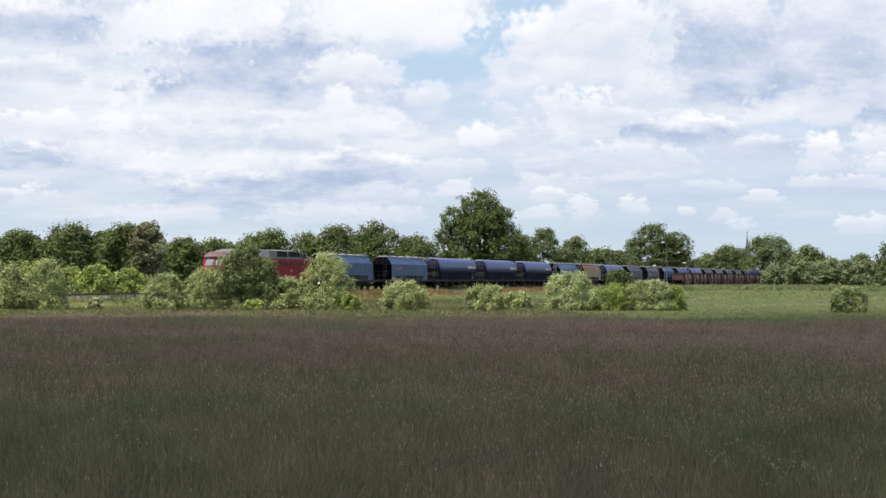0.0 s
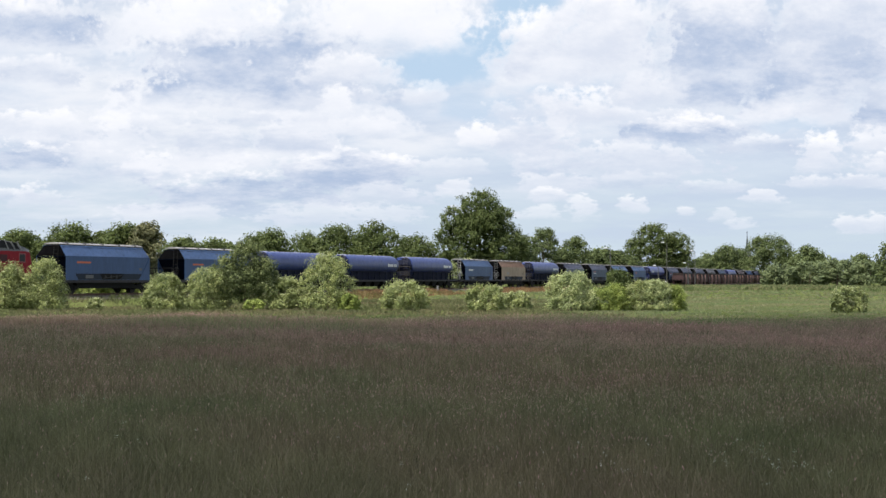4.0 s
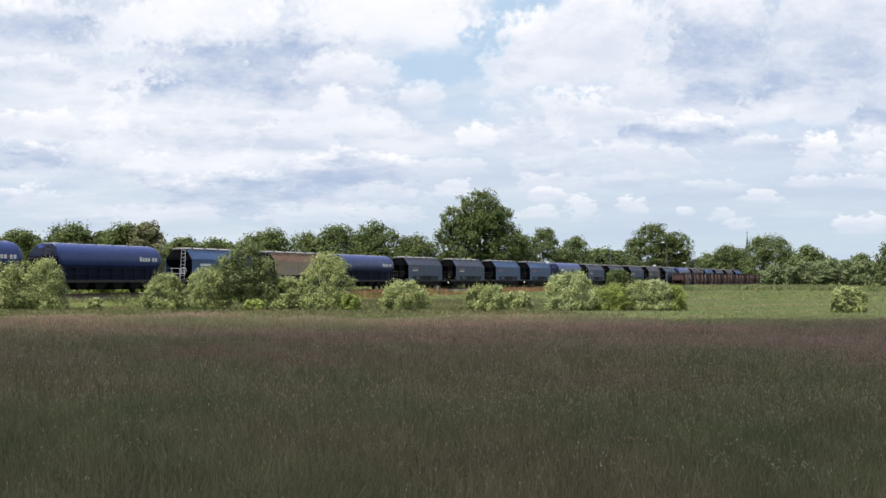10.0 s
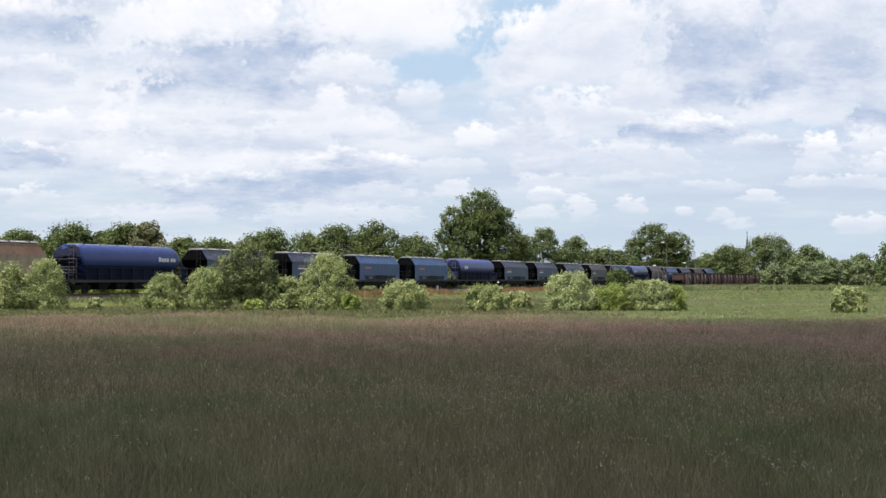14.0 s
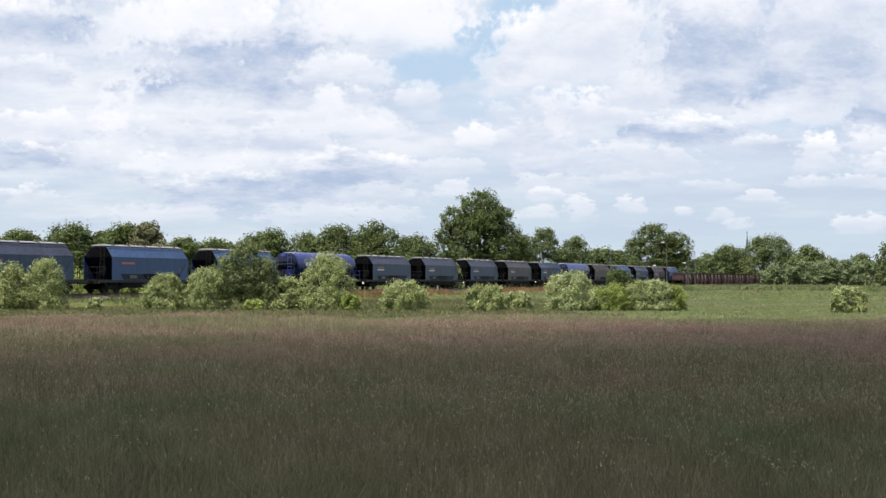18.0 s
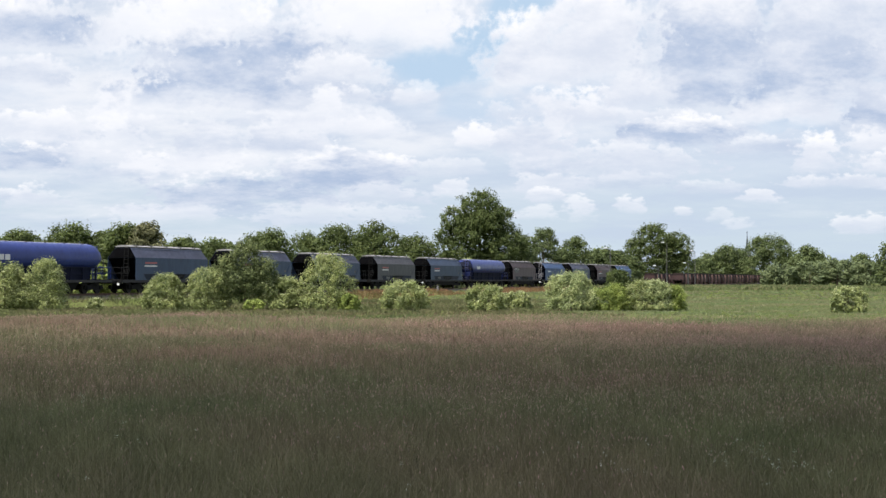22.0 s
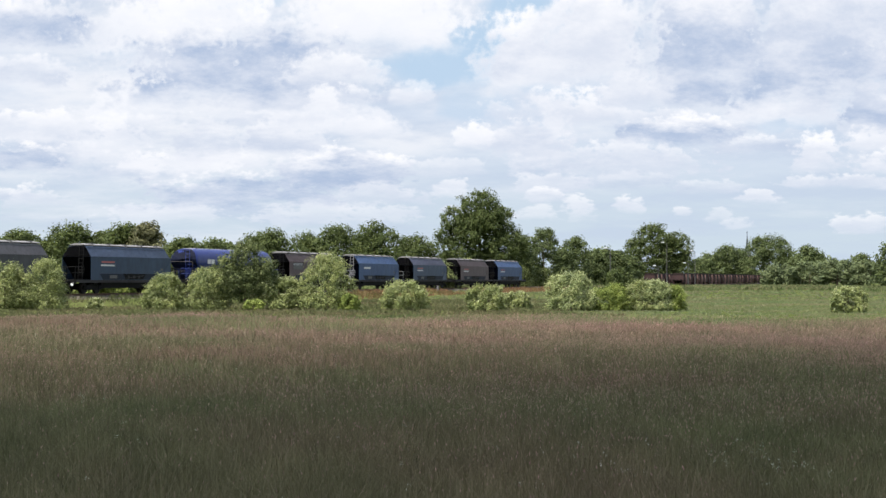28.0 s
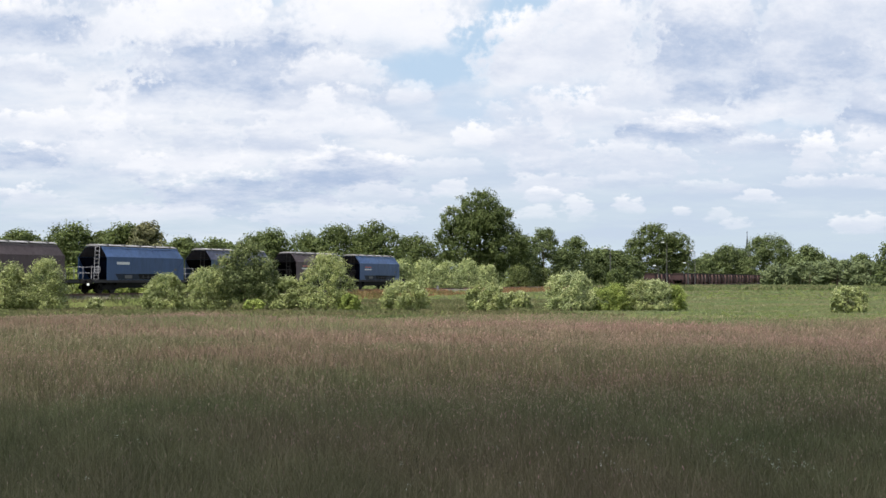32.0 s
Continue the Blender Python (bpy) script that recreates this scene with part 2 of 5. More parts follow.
def bogie(parent, x, half=0.9, wheels=(-0.9, 0.9)):
    bm = bmesh.new()
    for y in (-1.02, 1.02):
        w = max(wheels) + 0.45
        add_prism(bm, [(-w, 0.40), (-w + 0.1, 0.72), (-0.5, 0.72), (-0.35, 0.80), (0.35, 0.80), (0.5, 0.72), (w - 0.1, 0.72), (w, 0.40), (w - 0.55, 0.40), (0.45, 0.33), (-0.45, 0.33), (-w + 0.55, 0.40)], y - 0.07, y + 0.07)
        for c in wheels:
            add_box(bm, c - 0.16, c + 0.16, y - 0.14, y + 0.14, 0.34, 0.66)
        for k in (-0.2, 0.0, 0.2):
            add_cyl(bm, (k, y, 0.42), (k, y, 0.74), 0.08, 0.08, 6)
    add_box(bm, -0.3, 0.3, -1.0, 1.0, 0.5, 0.85)
    for c in wheels:
        add_cyl(bm, (c, -0.75, 0.46), (c, 0.75, 0.46), 0.08, 0.08, 8)
    b = part("bogie", bm, M_STEEL, parent, "dark greasy steel bogie")
    b.matrix_basis = Matrix.Translation((x, 0, 0))
    for c in wheels:
        share("wheel", WHEEL, b, pose(c, -0.75, 0.46))
        share("wheel", WHEEL, b, pose(c, 0.75, 0.46, 0, 0, 180))


def buffers(parent, x, way, bright=False):
    for y in (-0.875, 0.875):
        bm = bmesh.new()
        add_cyl(bm, (x, y, 1.05), (x + way * 0.38, y, 1.05), 0.11, 0.10, 10)
        add_cyl(bm, (x + way * 0.38, y, 1.05), (x + way * 0.50, y, 1.05), 0.07, 0.07, 8)
        add_cyl(bm, (x + way * 0.50, y, 1.05), (x + way * 0.60, y, 1.05), 0.22, 0.20, 14)
        part("buffer", bm, M_STEEL, parent)
    if bright:
        # an added white disc makes the bright spot low beside the buffer
        bm = bmesh.new()
        add_cyl(bm, (x, -1.1, 0.78), (x + way * 0.08, -1.1, 0.78), 0.12, 0.12, 12)
        part("marker_disc", bm, M_BRIGHT, parent, "small bright white disc beside the buffers")
    bm = bmesh.new()
    add_box(bm, min(x, x + way * 0.55), max(x, x + way * 0.55), -0.09, 0.09, 0.95, 1.13)
    add_cyl(bm, (x + way * 0.5, 0.0, 1.0), (x + way * 0.5, 0.0, 0.72), 0.05, 0.04, 6)
    part("coupler", bm, M_STEEL, parent)


def ladder(parent, x, y, z0, z1, material, lean=0.0):
    bm = bmesh.new()
    for dy in (-0.22, 0.22):
        add_cyl(bm, (x, y + dy, z0), (x + lean, y + dy, z1), 0.03, 0.03, 6)
    k = int((z1 - z0) / 0.33)
    for i in range(k + 1):
        f = i / k
        add_cyl(bm, (x + lean * f, y - 0.22, z0 + (z1 - z0) * f), (x + lean * f, y + 0.22, z0 + (z1 - z0) * f), 0.022, 0.022, 5)
    part("ladder", bm, material, parent)


def end_rail(parent, x, way, material):
    """The brakeman's railing on an end platform."""
    bm = bmesh.new()
    xe = x + way * 0.05
    for y in (-1.3, -0.45, 0.45, 1.3):
        add_cyl(bm, (xe, y, 1.25), (xe, y, 2.25), 0.028, 0.028, 6)
    for z in (1.75, 2.25):
        add_cyl(bm, (xe, -1.3, z), (xe, 1.3, z), 0.028, 0.028, 6)
        for y in (-1.3, 1.3):
            add_cyl(bm, (xe, y, z), (xe - way * 1.1, y, z), 0.028, 0.028, 6)
    part("railing", bm, material, parent)


def sign_plate(name, parent, x0, x1, z0, z1, material, y=-1.45, lean=0.0):
    bm = bmesh.new()
    add_box(bm, x0, x1, y - 0.018, y - 0.004, z0, z1)
    return part(name, bm, material, parent)


def angular_hopper(paint_mat, slope_mat, marks, ladder_mat, label, bright=False, half=6.1, over=2.0):
    """A four-axle grain hopper with flat sides, sloped shoulders and hollow ends."""
    w = tagged(new("hopper_wagon"), label, "hopper wagon", "hopper wagons of the freight train")
    y = 1.45
    # side walls and shoulders in one tub, ends leaning inwards below the shoulder
    bm = bmesh.new()
    rings = []
    for x, zs in ((-half, None), (half, None)):
        sg = -1 if x < 0 else 1
        rings.append([(x - sg * 1.7, -y, 1.15), (x, -y, 3.12), (x - sg * 0.12, -0.80, 4.0), (x - sg * 0.12, 0.80, 4.0), (x, y, 3.12), (x - sg * 1.7, y, 1.15)])
    add_loft(bm, rings)
    tub = part("tub", bm, paint_mat, w)
    for s in (-1, 1):
        bm = bmesh.new()
        x0, x1 = sorted((-half + 0.02, half - 0.02))
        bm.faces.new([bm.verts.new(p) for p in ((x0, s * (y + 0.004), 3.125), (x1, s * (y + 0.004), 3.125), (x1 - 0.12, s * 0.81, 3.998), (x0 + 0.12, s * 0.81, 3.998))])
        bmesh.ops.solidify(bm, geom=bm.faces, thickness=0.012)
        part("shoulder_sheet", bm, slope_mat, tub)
        for e in (-1, 1):
            bm = bmesh.new()
            add_prism(bm, [(e * (half - 1.7), 1.15), (e * half, 1.15), (e * half, 3.12)], s * y - 0.03, s * y + 0.003)
            part("end_gusset", bm, paint_mat, tub)
        bm = bmesh.new()
        add_box(bm, -half + 1.0, half - 1.0, s * (y + 0.01) - 0.02, s * (y + 0.01) + 0.02, 1.72, 1.78)
        part("side_rib", bm, paint_mat, tub)
        sill = box_part("sole_bar", (-half - over, half + over, s * 1.40 - 0.06, s * 1.40 + 0.06, 0.93, 1.16), M_SOLE, w)
    for e in (-1, 1):
        bm = bmesh.new()
        lo = [bm.verts.new((e * (half - 1.69), s * 1.42, 1.15)) for s in (-1, 1)]
        mid = [bm.verts.new((e * (half + 0.012), s * 1.42, 3.10)) for s in (-1, 1)]
        bm.faces.new((lo[0], lo[1], mid[1], mid[0]))
        bmesh.ops.solidify(bm, geom=bm.faces, thickness=0.02)
        # end wall darkened by colour, to stand for the shade of the hollow end
        part("end_wall", bm, M_ENDBLUE if paint_mat is P_BLUE else M_END_BLACK, tub, "end wall with shade put into its dark colour")
        # near-black sheet that covers the sunlit paint of the upper end
        bm = bmesh.new()
        bm.faces.new([bm.verts.new(p) for p in ((e * (half + 0.014), -1.42, 3.13), (e * (half + 0.014), 1.42, 3.13), (e * (half - 0.105), 0.79, 3.99), (e * (half - 0.105), -0.79, 3.99))])
        bmesh.ops.solidify(bm, geom=bm.faces, thickness=0.02)
        part("end_hood", bm, M_END_BLACK, tub, "near-black sheet over the upper end")
    for s in (-1, 1):
        bm = bmesh.new()
        add_prism(bm, [(-half + 1.25, 1.19), (half - 1.25, 1.19), (half - 0.95, 1.69), (-half + 0.95, 1.69)], s * 1.452 - 0.012, s * 1.452 + 0.012)
        part("lower_panel", bm, M_SKIRT, tub, "grimy dark lower side panel")
    bm = bmesh.new()
    add_box(bm, -half + 0.15, half - 0.15, -0.55, 0.55, 4.0, 4.13)
    part("hatch_coaming", bm, M_DARK, w)
    bm = bmesh.new()
    add_loft(bm, [[(x, -0.74, 4.10), (x, -0.70, 4.17), (x, -0.25, 4.25), (x, 0.25, 4.25), (x, 0.70, 4.17), (x, 0.74, 4.10)] for x in (-half + 0.05, half - 0.05)])
    cover = part("roof_cover", bm, M_HATCH, w, "pale grey folding roof cover")
    for i in range(5):
        c = -half + 1.2 + i * (2 * half - 2.4) / 4
        box_part("roof_clamp", (c - 0.05, c + 0.05, -0.80, 0.80, 4.03, 4.275), M_GREY, cover)
    # eaves under the cover, a gutter lip along the shoulder, ribs down the side
    for s in (-1, 1):
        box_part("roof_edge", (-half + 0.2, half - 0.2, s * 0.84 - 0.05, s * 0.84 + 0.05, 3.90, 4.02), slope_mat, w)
        box_part("shoulder_lip", (-half + 0.05, half - 0.05, s * 1.455 - 0.015, s * 1.455 + 0.015, 3.08, 3.14), paint_mat, tub)
        for c in (-half + 0.06, half - 0.06):
            box_part("corner_post", (c - 0.06, c + 0.06, s * 1.455 - 0.012, s * 1.455 + 0.012, 1.16, 3.08), paint_mat, tub)
    box_part("name_plate", (half - 1.6, half - 1.2, -1.468, -1.453, 2.0, 2.2), M_GREY, w)
    bm = bmesh.new()
    add_prism(bm, [(-half + 0.5, 1.18), (-half + 1.2, 1.18), (-half + 0.5, 2.2)], -1.475, -1.453)
    part("step_plate", bm, paint_mat, w)
    # hopper mouths and the dark recess with the unloading gear
    for c in (-2.6, 0.0, 2.6):
        bm = bmesh.new()
        add_loft(bm, [[(c - 1.2, -1.2, 1.15), (c + 1.2, -1.2, 1.15), (c + 1.2, 1.2, 1.15), (c - 1.2, 1.2, 1.15)], [(c - 0.45, -0.7, 0.5), (c + 0.45, -0.7, 0.5), (c + 0.45, 0.7, 0.5), (c - 0.45, 0.7, 0.5)]])
        part("outlet", bm, M_STEEL, w)
    bm = bmesh.new()
    add_prism(bm, [(-1.0, 1.2), (1.6, 1.2), (2.1, 1.7), (-1.4, 1.7)], -1.475, -1.452)
    gear = part("gear_recess", bm, M_STEEL, w)
    bm = bmesh.new()
    for i in range(3):
        add_cyl(bm, (-0.6 + i * 0.8, -1.50, 1.42), (-0.6 + i * 0.8, -1.47, 1.42), 0.15, 0.15, 10)
    add_cyl(bm, (-1.0, -1.49, 1.3), (1.7, -1.49, 1.55), 0.03, 0.03, 6)
    part("hand_wheels", bm, M_SOLE, gear)
    sign_plate("data_panel", w, -3.4, -2.3, 1.3, 1.58, M_GREY)
    for name, x0, x1, z0, z1, mm in marks:
        sign_plate(name, w, x0, x1, z0, z1, mm)
    for e in (-1, 1):
        box_part("end_platform", (min(e * (half - 1.4), e * (half + over)), max(e * (half - 1.4), e * (half + over)), -1.34, 1.34, 1.10, 1.22), M_STEEL, w)
        box_part("headstock", (min(e * (half + over), e * (half + over + 0.12)), max(e * (half + over), e * (half + over + 0.12)), -1.45, 1.45, 0.85, 1.22), M_STEEL, w)
        buffers(w, e * (half + over + 0.1), e, bright and e < 0)
        bogie(w, e * (half - 0.85))
        end_rail(w, e * (half + over - 0.1), e, ladder_mat)
        ladder(w, e * (half + 0.25), -0.55, 1.22, 4.0, ladder_mat, -e * 0.2)
        bm = bmesh.new()
        add_ring(bm, (e * (half + 0.55), -0.9, 2.05), 0.30, 0.025)
        part("brake_wheel", bm, ladder_mat, w)
    box_part("brake_rigging", (-half + 1.9, half - 1.9, -1.15, 1.15, 0.46, 0.93), M_STEEL, w)
    bm = bmesh.new()
    add_cyl(bm, (-4.0, 0.5, 0.78), (-2.2, 0.5, 0.78), 0.2, 0.2, 10)
    part("air_tank", bm, M_STEEL, w)
    return w


def round_hopper(paint_mat, marks, ladder_mat, label, half=7.6, over=1.55):
    """A long hopper wagon with a barrel-shaped tub over an open frame."""
    w = tagged(new("barrel_hopper_wagon"), label, "hopper wagon", "hopper wagons of the freight train")
    prof = [(-0.50, 4.17), (-0.80, 4.08), (-1.12, 3.85), (-1.34, 3.5), (-1.45, 3.1), (-1.46, 2.75), (-1.38, 2.42), (-1.20, 2.22)]
    prof = prof + [(-yy, z) for yy, z in prof[::-1]]

    def ring(x, f, pull):
        """A cross-section whose roof and belly draw back from the end by pull."""
        e = -1 if x < 0 else 1
        out = []
        for yy, z in prof:
            back = 0.45 * ((z - 3.05) / 1.12) ** 2 if z > 3.05 else 0.60 * ((3.05 - z) / 0.83) ** 2
            out.append((x - e * back * pull, yy * f, 3.15 + (z - 3.15) * f))
        return out
    bm = bmesh.new()
    add_loft(bm, [ring(-half, 0.975, 1.0), ring(-half + 0.05, 0.995, 1.0), ring(-half + 0.4, 1, 0.9), ring(-half + 2.0, 1, 0.0), ring(half - 2.0, 1, 0.0), ring(half - 0.4, 1, 0.9), ring(half - 0.05, 0.995, 1.0), ring(half, 0.975, 1.0)])
    tub = part("tub", bm, paint_mat, w, smooth_faces=True)
    for e in (-1, 1):
        # barrel's end wall, its shade painted in as a darkened blue
        bm = bmesh.new()
        add_loft(bm, [ring(e * (half + 0.006), 0.96, 1.0), ring(e * (half + 0.03), 0.90, 1.0), ring(e * (half + 0.12), 0.08, 0.3)])
        part("end_wall", bm, M_ENDBLUE, tub, "end wall with shade put into its dark colour")
        bm = bmesh.new()
        for z in (2.0, 2.9):
            add_cyl(bm, (e * (half + 0.45), -1.30, z), (e * (half + 0.45), 1.30, z), 0.035, 0.035, 6)
        for yy in (-1.3, 1.3):
            add_cyl(bm, (e * (half + 0.45), yy, 1.2), (e * (half + 0.45), yy, 2.9), 0.035, 0.035, 6)
        part("end_frame", bm, M_RUSTY, w, "rusty end frame")
    bm = bmesh.new()
    add_loft(bm, [[(x, -0.52, 4.12), (x, -0.46, 4.20), (x, 0.46, 4.20), (x, 0.52, 4.12)] for x in (-half + 0.7, half - 0.7)])
    cover = part("roof_cover", bm, M_WALK, w, "grey roof walkway with a highlight painted in")
    for i in range(6):
        c = -half + 1.5 + i * (2 * half - 3.0) / 5
        box_part("roof_clamp", (c - 0.04, c + 0.04, -0.60, 0.60, 4.08, 4.235), M_GREY, cover)
    # the sloping hopper floor seen between the posts
    bm = bmesh.new()
    add_loft(bm, [[(x, -1.25, 2.23), (x, 1.25, 2.23), (x, 1.15, 1.15), (x, -1.15, 1.15)] for x in (-half + 1.2, half - 1.2)])
    part("hopper_floor", bm, M_LOWER, w)
    posts = 9
    for s in (-1, 1):
        box_part("top_rail", (-half + 0.6, half - 0.6, s * 1.40 - 0.05, s * 1.40 + 0.05, 2.16, 2.26), M_LOWER, w)
        box_part("middle_rail", (-half - 0.6, half + 0.6, s * 1.40 - 0.03, s * 1.40 + 0.03, 1.62, 1.70), M_LOWER, w)
        box_part("sole_bar", (-half - over, half + over, s * 1.40 - 0.06, s * 1.40 + 0.06, 0.95, 1.17), M_SOLE, w)
        for i in range(posts):
            c = -half + 0.8 + i * (2 * half - 1.6) / (posts - 1)
            box_part("post", (c - 0.07, c + 0.07, s * 1.38 - 0.05, s * 1.38 + 0.05, 1.17, 2.16), M_LOWER, w)
    for c in (-3.9, -1.3, 1.3, 3.9):
        bm = bmesh.new()
        add_loft(bm, [[(c - 1.1, -1.25, 1.15), (c + 1.1, -1.25, 1.15), (c + 1.1, 1.25, 1.15), (c - 1.1, 1.25, 1.15)], [(c - 0.5, -1.0, 0.34), (c + 0.5, -1.0, 0.34), (c + 0.5, 1.0, 0.34), (c - 0.5, 1.0, 0.34)]])
        part("outlet", bm, M_STEEL, w)
    for name, x0, x1, z0, z1, mm in marks:
        sign_plate(name, w, x0, x1, z0, z1, mm, -1.462)
    for e in (-1, 1):
        box_part("end_platform", (min(e * (half - 1.6), e * (half + over)), max(e * (half - 1.6), e * (half + over)), -1.34, 1.34, 1.10, 1.22), M_STEEL, w)
        box_part("headstock", (min(e * (half + over), e * (half + over + 0.12)), max(e * (half + over), e * (half + over + 0.12)), -1.45, 1.45, 0.85, 1.22), M_STEEL, w)
        buffers(w, e * (half + over + 0.1), e)
        bogie(w, e * (half - 0.55))
        end_rail(w, e * (half + over - 0.1), e, ladder_mat)
        ladder(w, e * (half + 0.2), -0.6, 1.22, 4.0, ladder_mat)
        bm = bmesh.new()
        add_loft(bm, [[(e * (half - 1.5), -1.25, 2.3), (e * (half - 0.1), -1.0, 2.3), (e * (half - 0.1), 1.0, 2.3), (e * (half - 1.5), 1.25, 2.3)], [(e * (half - 2.6), -1.0, 1.2), (e * (half - 2.2), -0.9, 1.2), (e * (half - 2.2), 0.9, 1.2), (e * (half - 2.6), 1.0, 1.2)]])
        part("end_chute", bm, paint_mat, w)
        bm = bmesh.new()
        add_ring(bm, (e * (half + 0.6), -0.9, 2.0), 0.30, 0.025)
        part("brake_wheel", bm, ladder_mat, w)
    return w


# walkway grey made paler: the bright line along the barrel's top is painted in
M_WALK = paint("highlit_roof_walkway", (0.33, 0.33, 0.36), 0.5, 0.2)
M_RUSTY = paint("rusty_end_frame", (0.022, 0.019, 0.021), 0.6, 0.3, 0.3)
M_LADDER = paint("pale_ladder_grey", (0.20, 0.20, 0.22), 0.5)
# _UP paints, cream aside: light on the sloping shoulders is put into the colour
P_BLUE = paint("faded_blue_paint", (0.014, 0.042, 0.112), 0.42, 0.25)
P_BLUE_UP = paint("sunlit_blue_paint", (0.068, 0.125, 0.265), 0.35)
P_NAVY = paint("navy_blue_paint", (0.009, 0.021, 0.100), 0.26, 0.10, 0.03, 0.0, 0.20)
P_ULTRA = paint("ultramarine_paint", (0.009, 0.020, 0.112), 0.26, 0.10, 0.03, 0.0, 0.20)
P_SLATE = paint("slate_blue_paint", (0.013, 0.031, 0.069))
P_TEAL = paint("dark_teal_blue_paint", (0.011, 0.029, 0.061), 0.45, 0.4)
P_TEAL_UP = paint("sunlit_teal_paint", (0.060, 0.088, 0.150), 0.4)
P_SLATE_UP = paint("sunlit_slate_paint", (0.082, 0.090, 0.140), 0.4)
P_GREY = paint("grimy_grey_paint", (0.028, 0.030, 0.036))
P_GREY_UP = paint("sunlit_grimy_grey_paint", (0.100, 0.100, 0.115), 0.45)
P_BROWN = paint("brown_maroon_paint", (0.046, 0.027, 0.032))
P_BROWN_UP = paint("sunlit_brown_paint", (0.085, 0.065, 0.070), 0.45)
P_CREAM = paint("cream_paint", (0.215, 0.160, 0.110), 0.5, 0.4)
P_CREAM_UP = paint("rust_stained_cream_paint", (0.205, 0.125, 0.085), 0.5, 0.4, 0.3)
P_RED = paint("traffic_red_paint", (0.150, 0.004, 0.010), 0.45, 0.25, 0.05, 0.0, 0.10)
P_ROOF = paint("loco_roof_grey", (0.085, 0.085, 0.088), 0.5, 0.3)

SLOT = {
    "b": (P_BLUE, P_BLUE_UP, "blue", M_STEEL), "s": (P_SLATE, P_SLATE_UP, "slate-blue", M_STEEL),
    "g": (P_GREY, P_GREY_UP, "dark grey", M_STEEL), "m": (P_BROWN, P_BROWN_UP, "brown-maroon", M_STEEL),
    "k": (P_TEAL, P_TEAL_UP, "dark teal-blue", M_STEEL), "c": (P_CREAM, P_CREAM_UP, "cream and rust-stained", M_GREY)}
ORANGE_TAG = [("logo_stripe", -4.6, -2.7, 2.55, 2.70, M_ORANGE)]
WHITE_TAG = [("logo_stripe", -4.6, -2.7, 2.50, 2.72, M_WHITE)]
TWO_TAG = [("logo_stripe", -4.6, -2.7, 2.62, 2.76, M_REDMARK), ("name_stripe", -4.7, -2.7, 2.34, 2.48, M_WHITE)]
BIG_TAG = [("faded_panel", -5.2, -3.0, 2.3, 3.0, M_GREY), ("name_stripe", -5.2, -3.0, 2.75, 3.0, M_WHITE)]
CREAM_TAG = [("faded_panel", -3.6, -2.4, 2.0, 2.35, M_HATCH)]
WORD = [("letter_block", 4.0 + i * 0.43, 4.33 + i * 0.43, 2.80, 3.12 + (0.08 if i in (0,) else 0.0), M_WHITE) for i in range(4)]
WORD += [("letter_block", 6.0, 6.3, 2.80, 3.12, M_WHITE), ("letter_block", 6.42, 6.75, 2.80, 3.12, M_WHITE), ("letter_dot", 5.76, 5.88, 2.9, 3.02, M_ORANGE)]
MONO = [("logo_bar", -5.6, -5.02, 2.72, 3.14, M_WHITE), ("logo_bar", -4.88, -4.3, 2.72, 3.14, M_WHITE)]
# one code for each wagon from the engine backwards: colour, marking
TRAIN = "bo bo nw nw nw bw cc nw st st bo bo um st st st gt kt um mB bw st mt bt".split()
TAGS = {"o": ORANGE_TAG, "w": WHITE_TAG, "t": TWO_TAG, "B": BIG_TAG, "c": CREAM_TAG}
TAG_WORDS = {"o": "an orange stripe", "w": "a white stripe", "t": "red and white stripes", "B": "a large faded panel", "c": "a worn pale panel"}
# where each wagon's near rear edge runs, metres along the train; the first is the engine's
REAR = [-35.52, -19.26, -1.18, 18.60, 38.25, 57.85, 75.22, 91.79, 111.62, 128.70, 146.43, 164.07, 181.63, 201.75,
        219.02, 236.47, 254.39, 271.88, 289.83, 309.61, 325.68, 343.72, 360.96, 378.90, 395.62]


M_LOUVRE = plain("dark_louvre_red", (0.030, 0.006, 0.008), 0.6)
M_SURROUND = plain("pale_pink_window_surround", (0.15, 0.04, 0.045), 0.5, 0.0, 0.1)


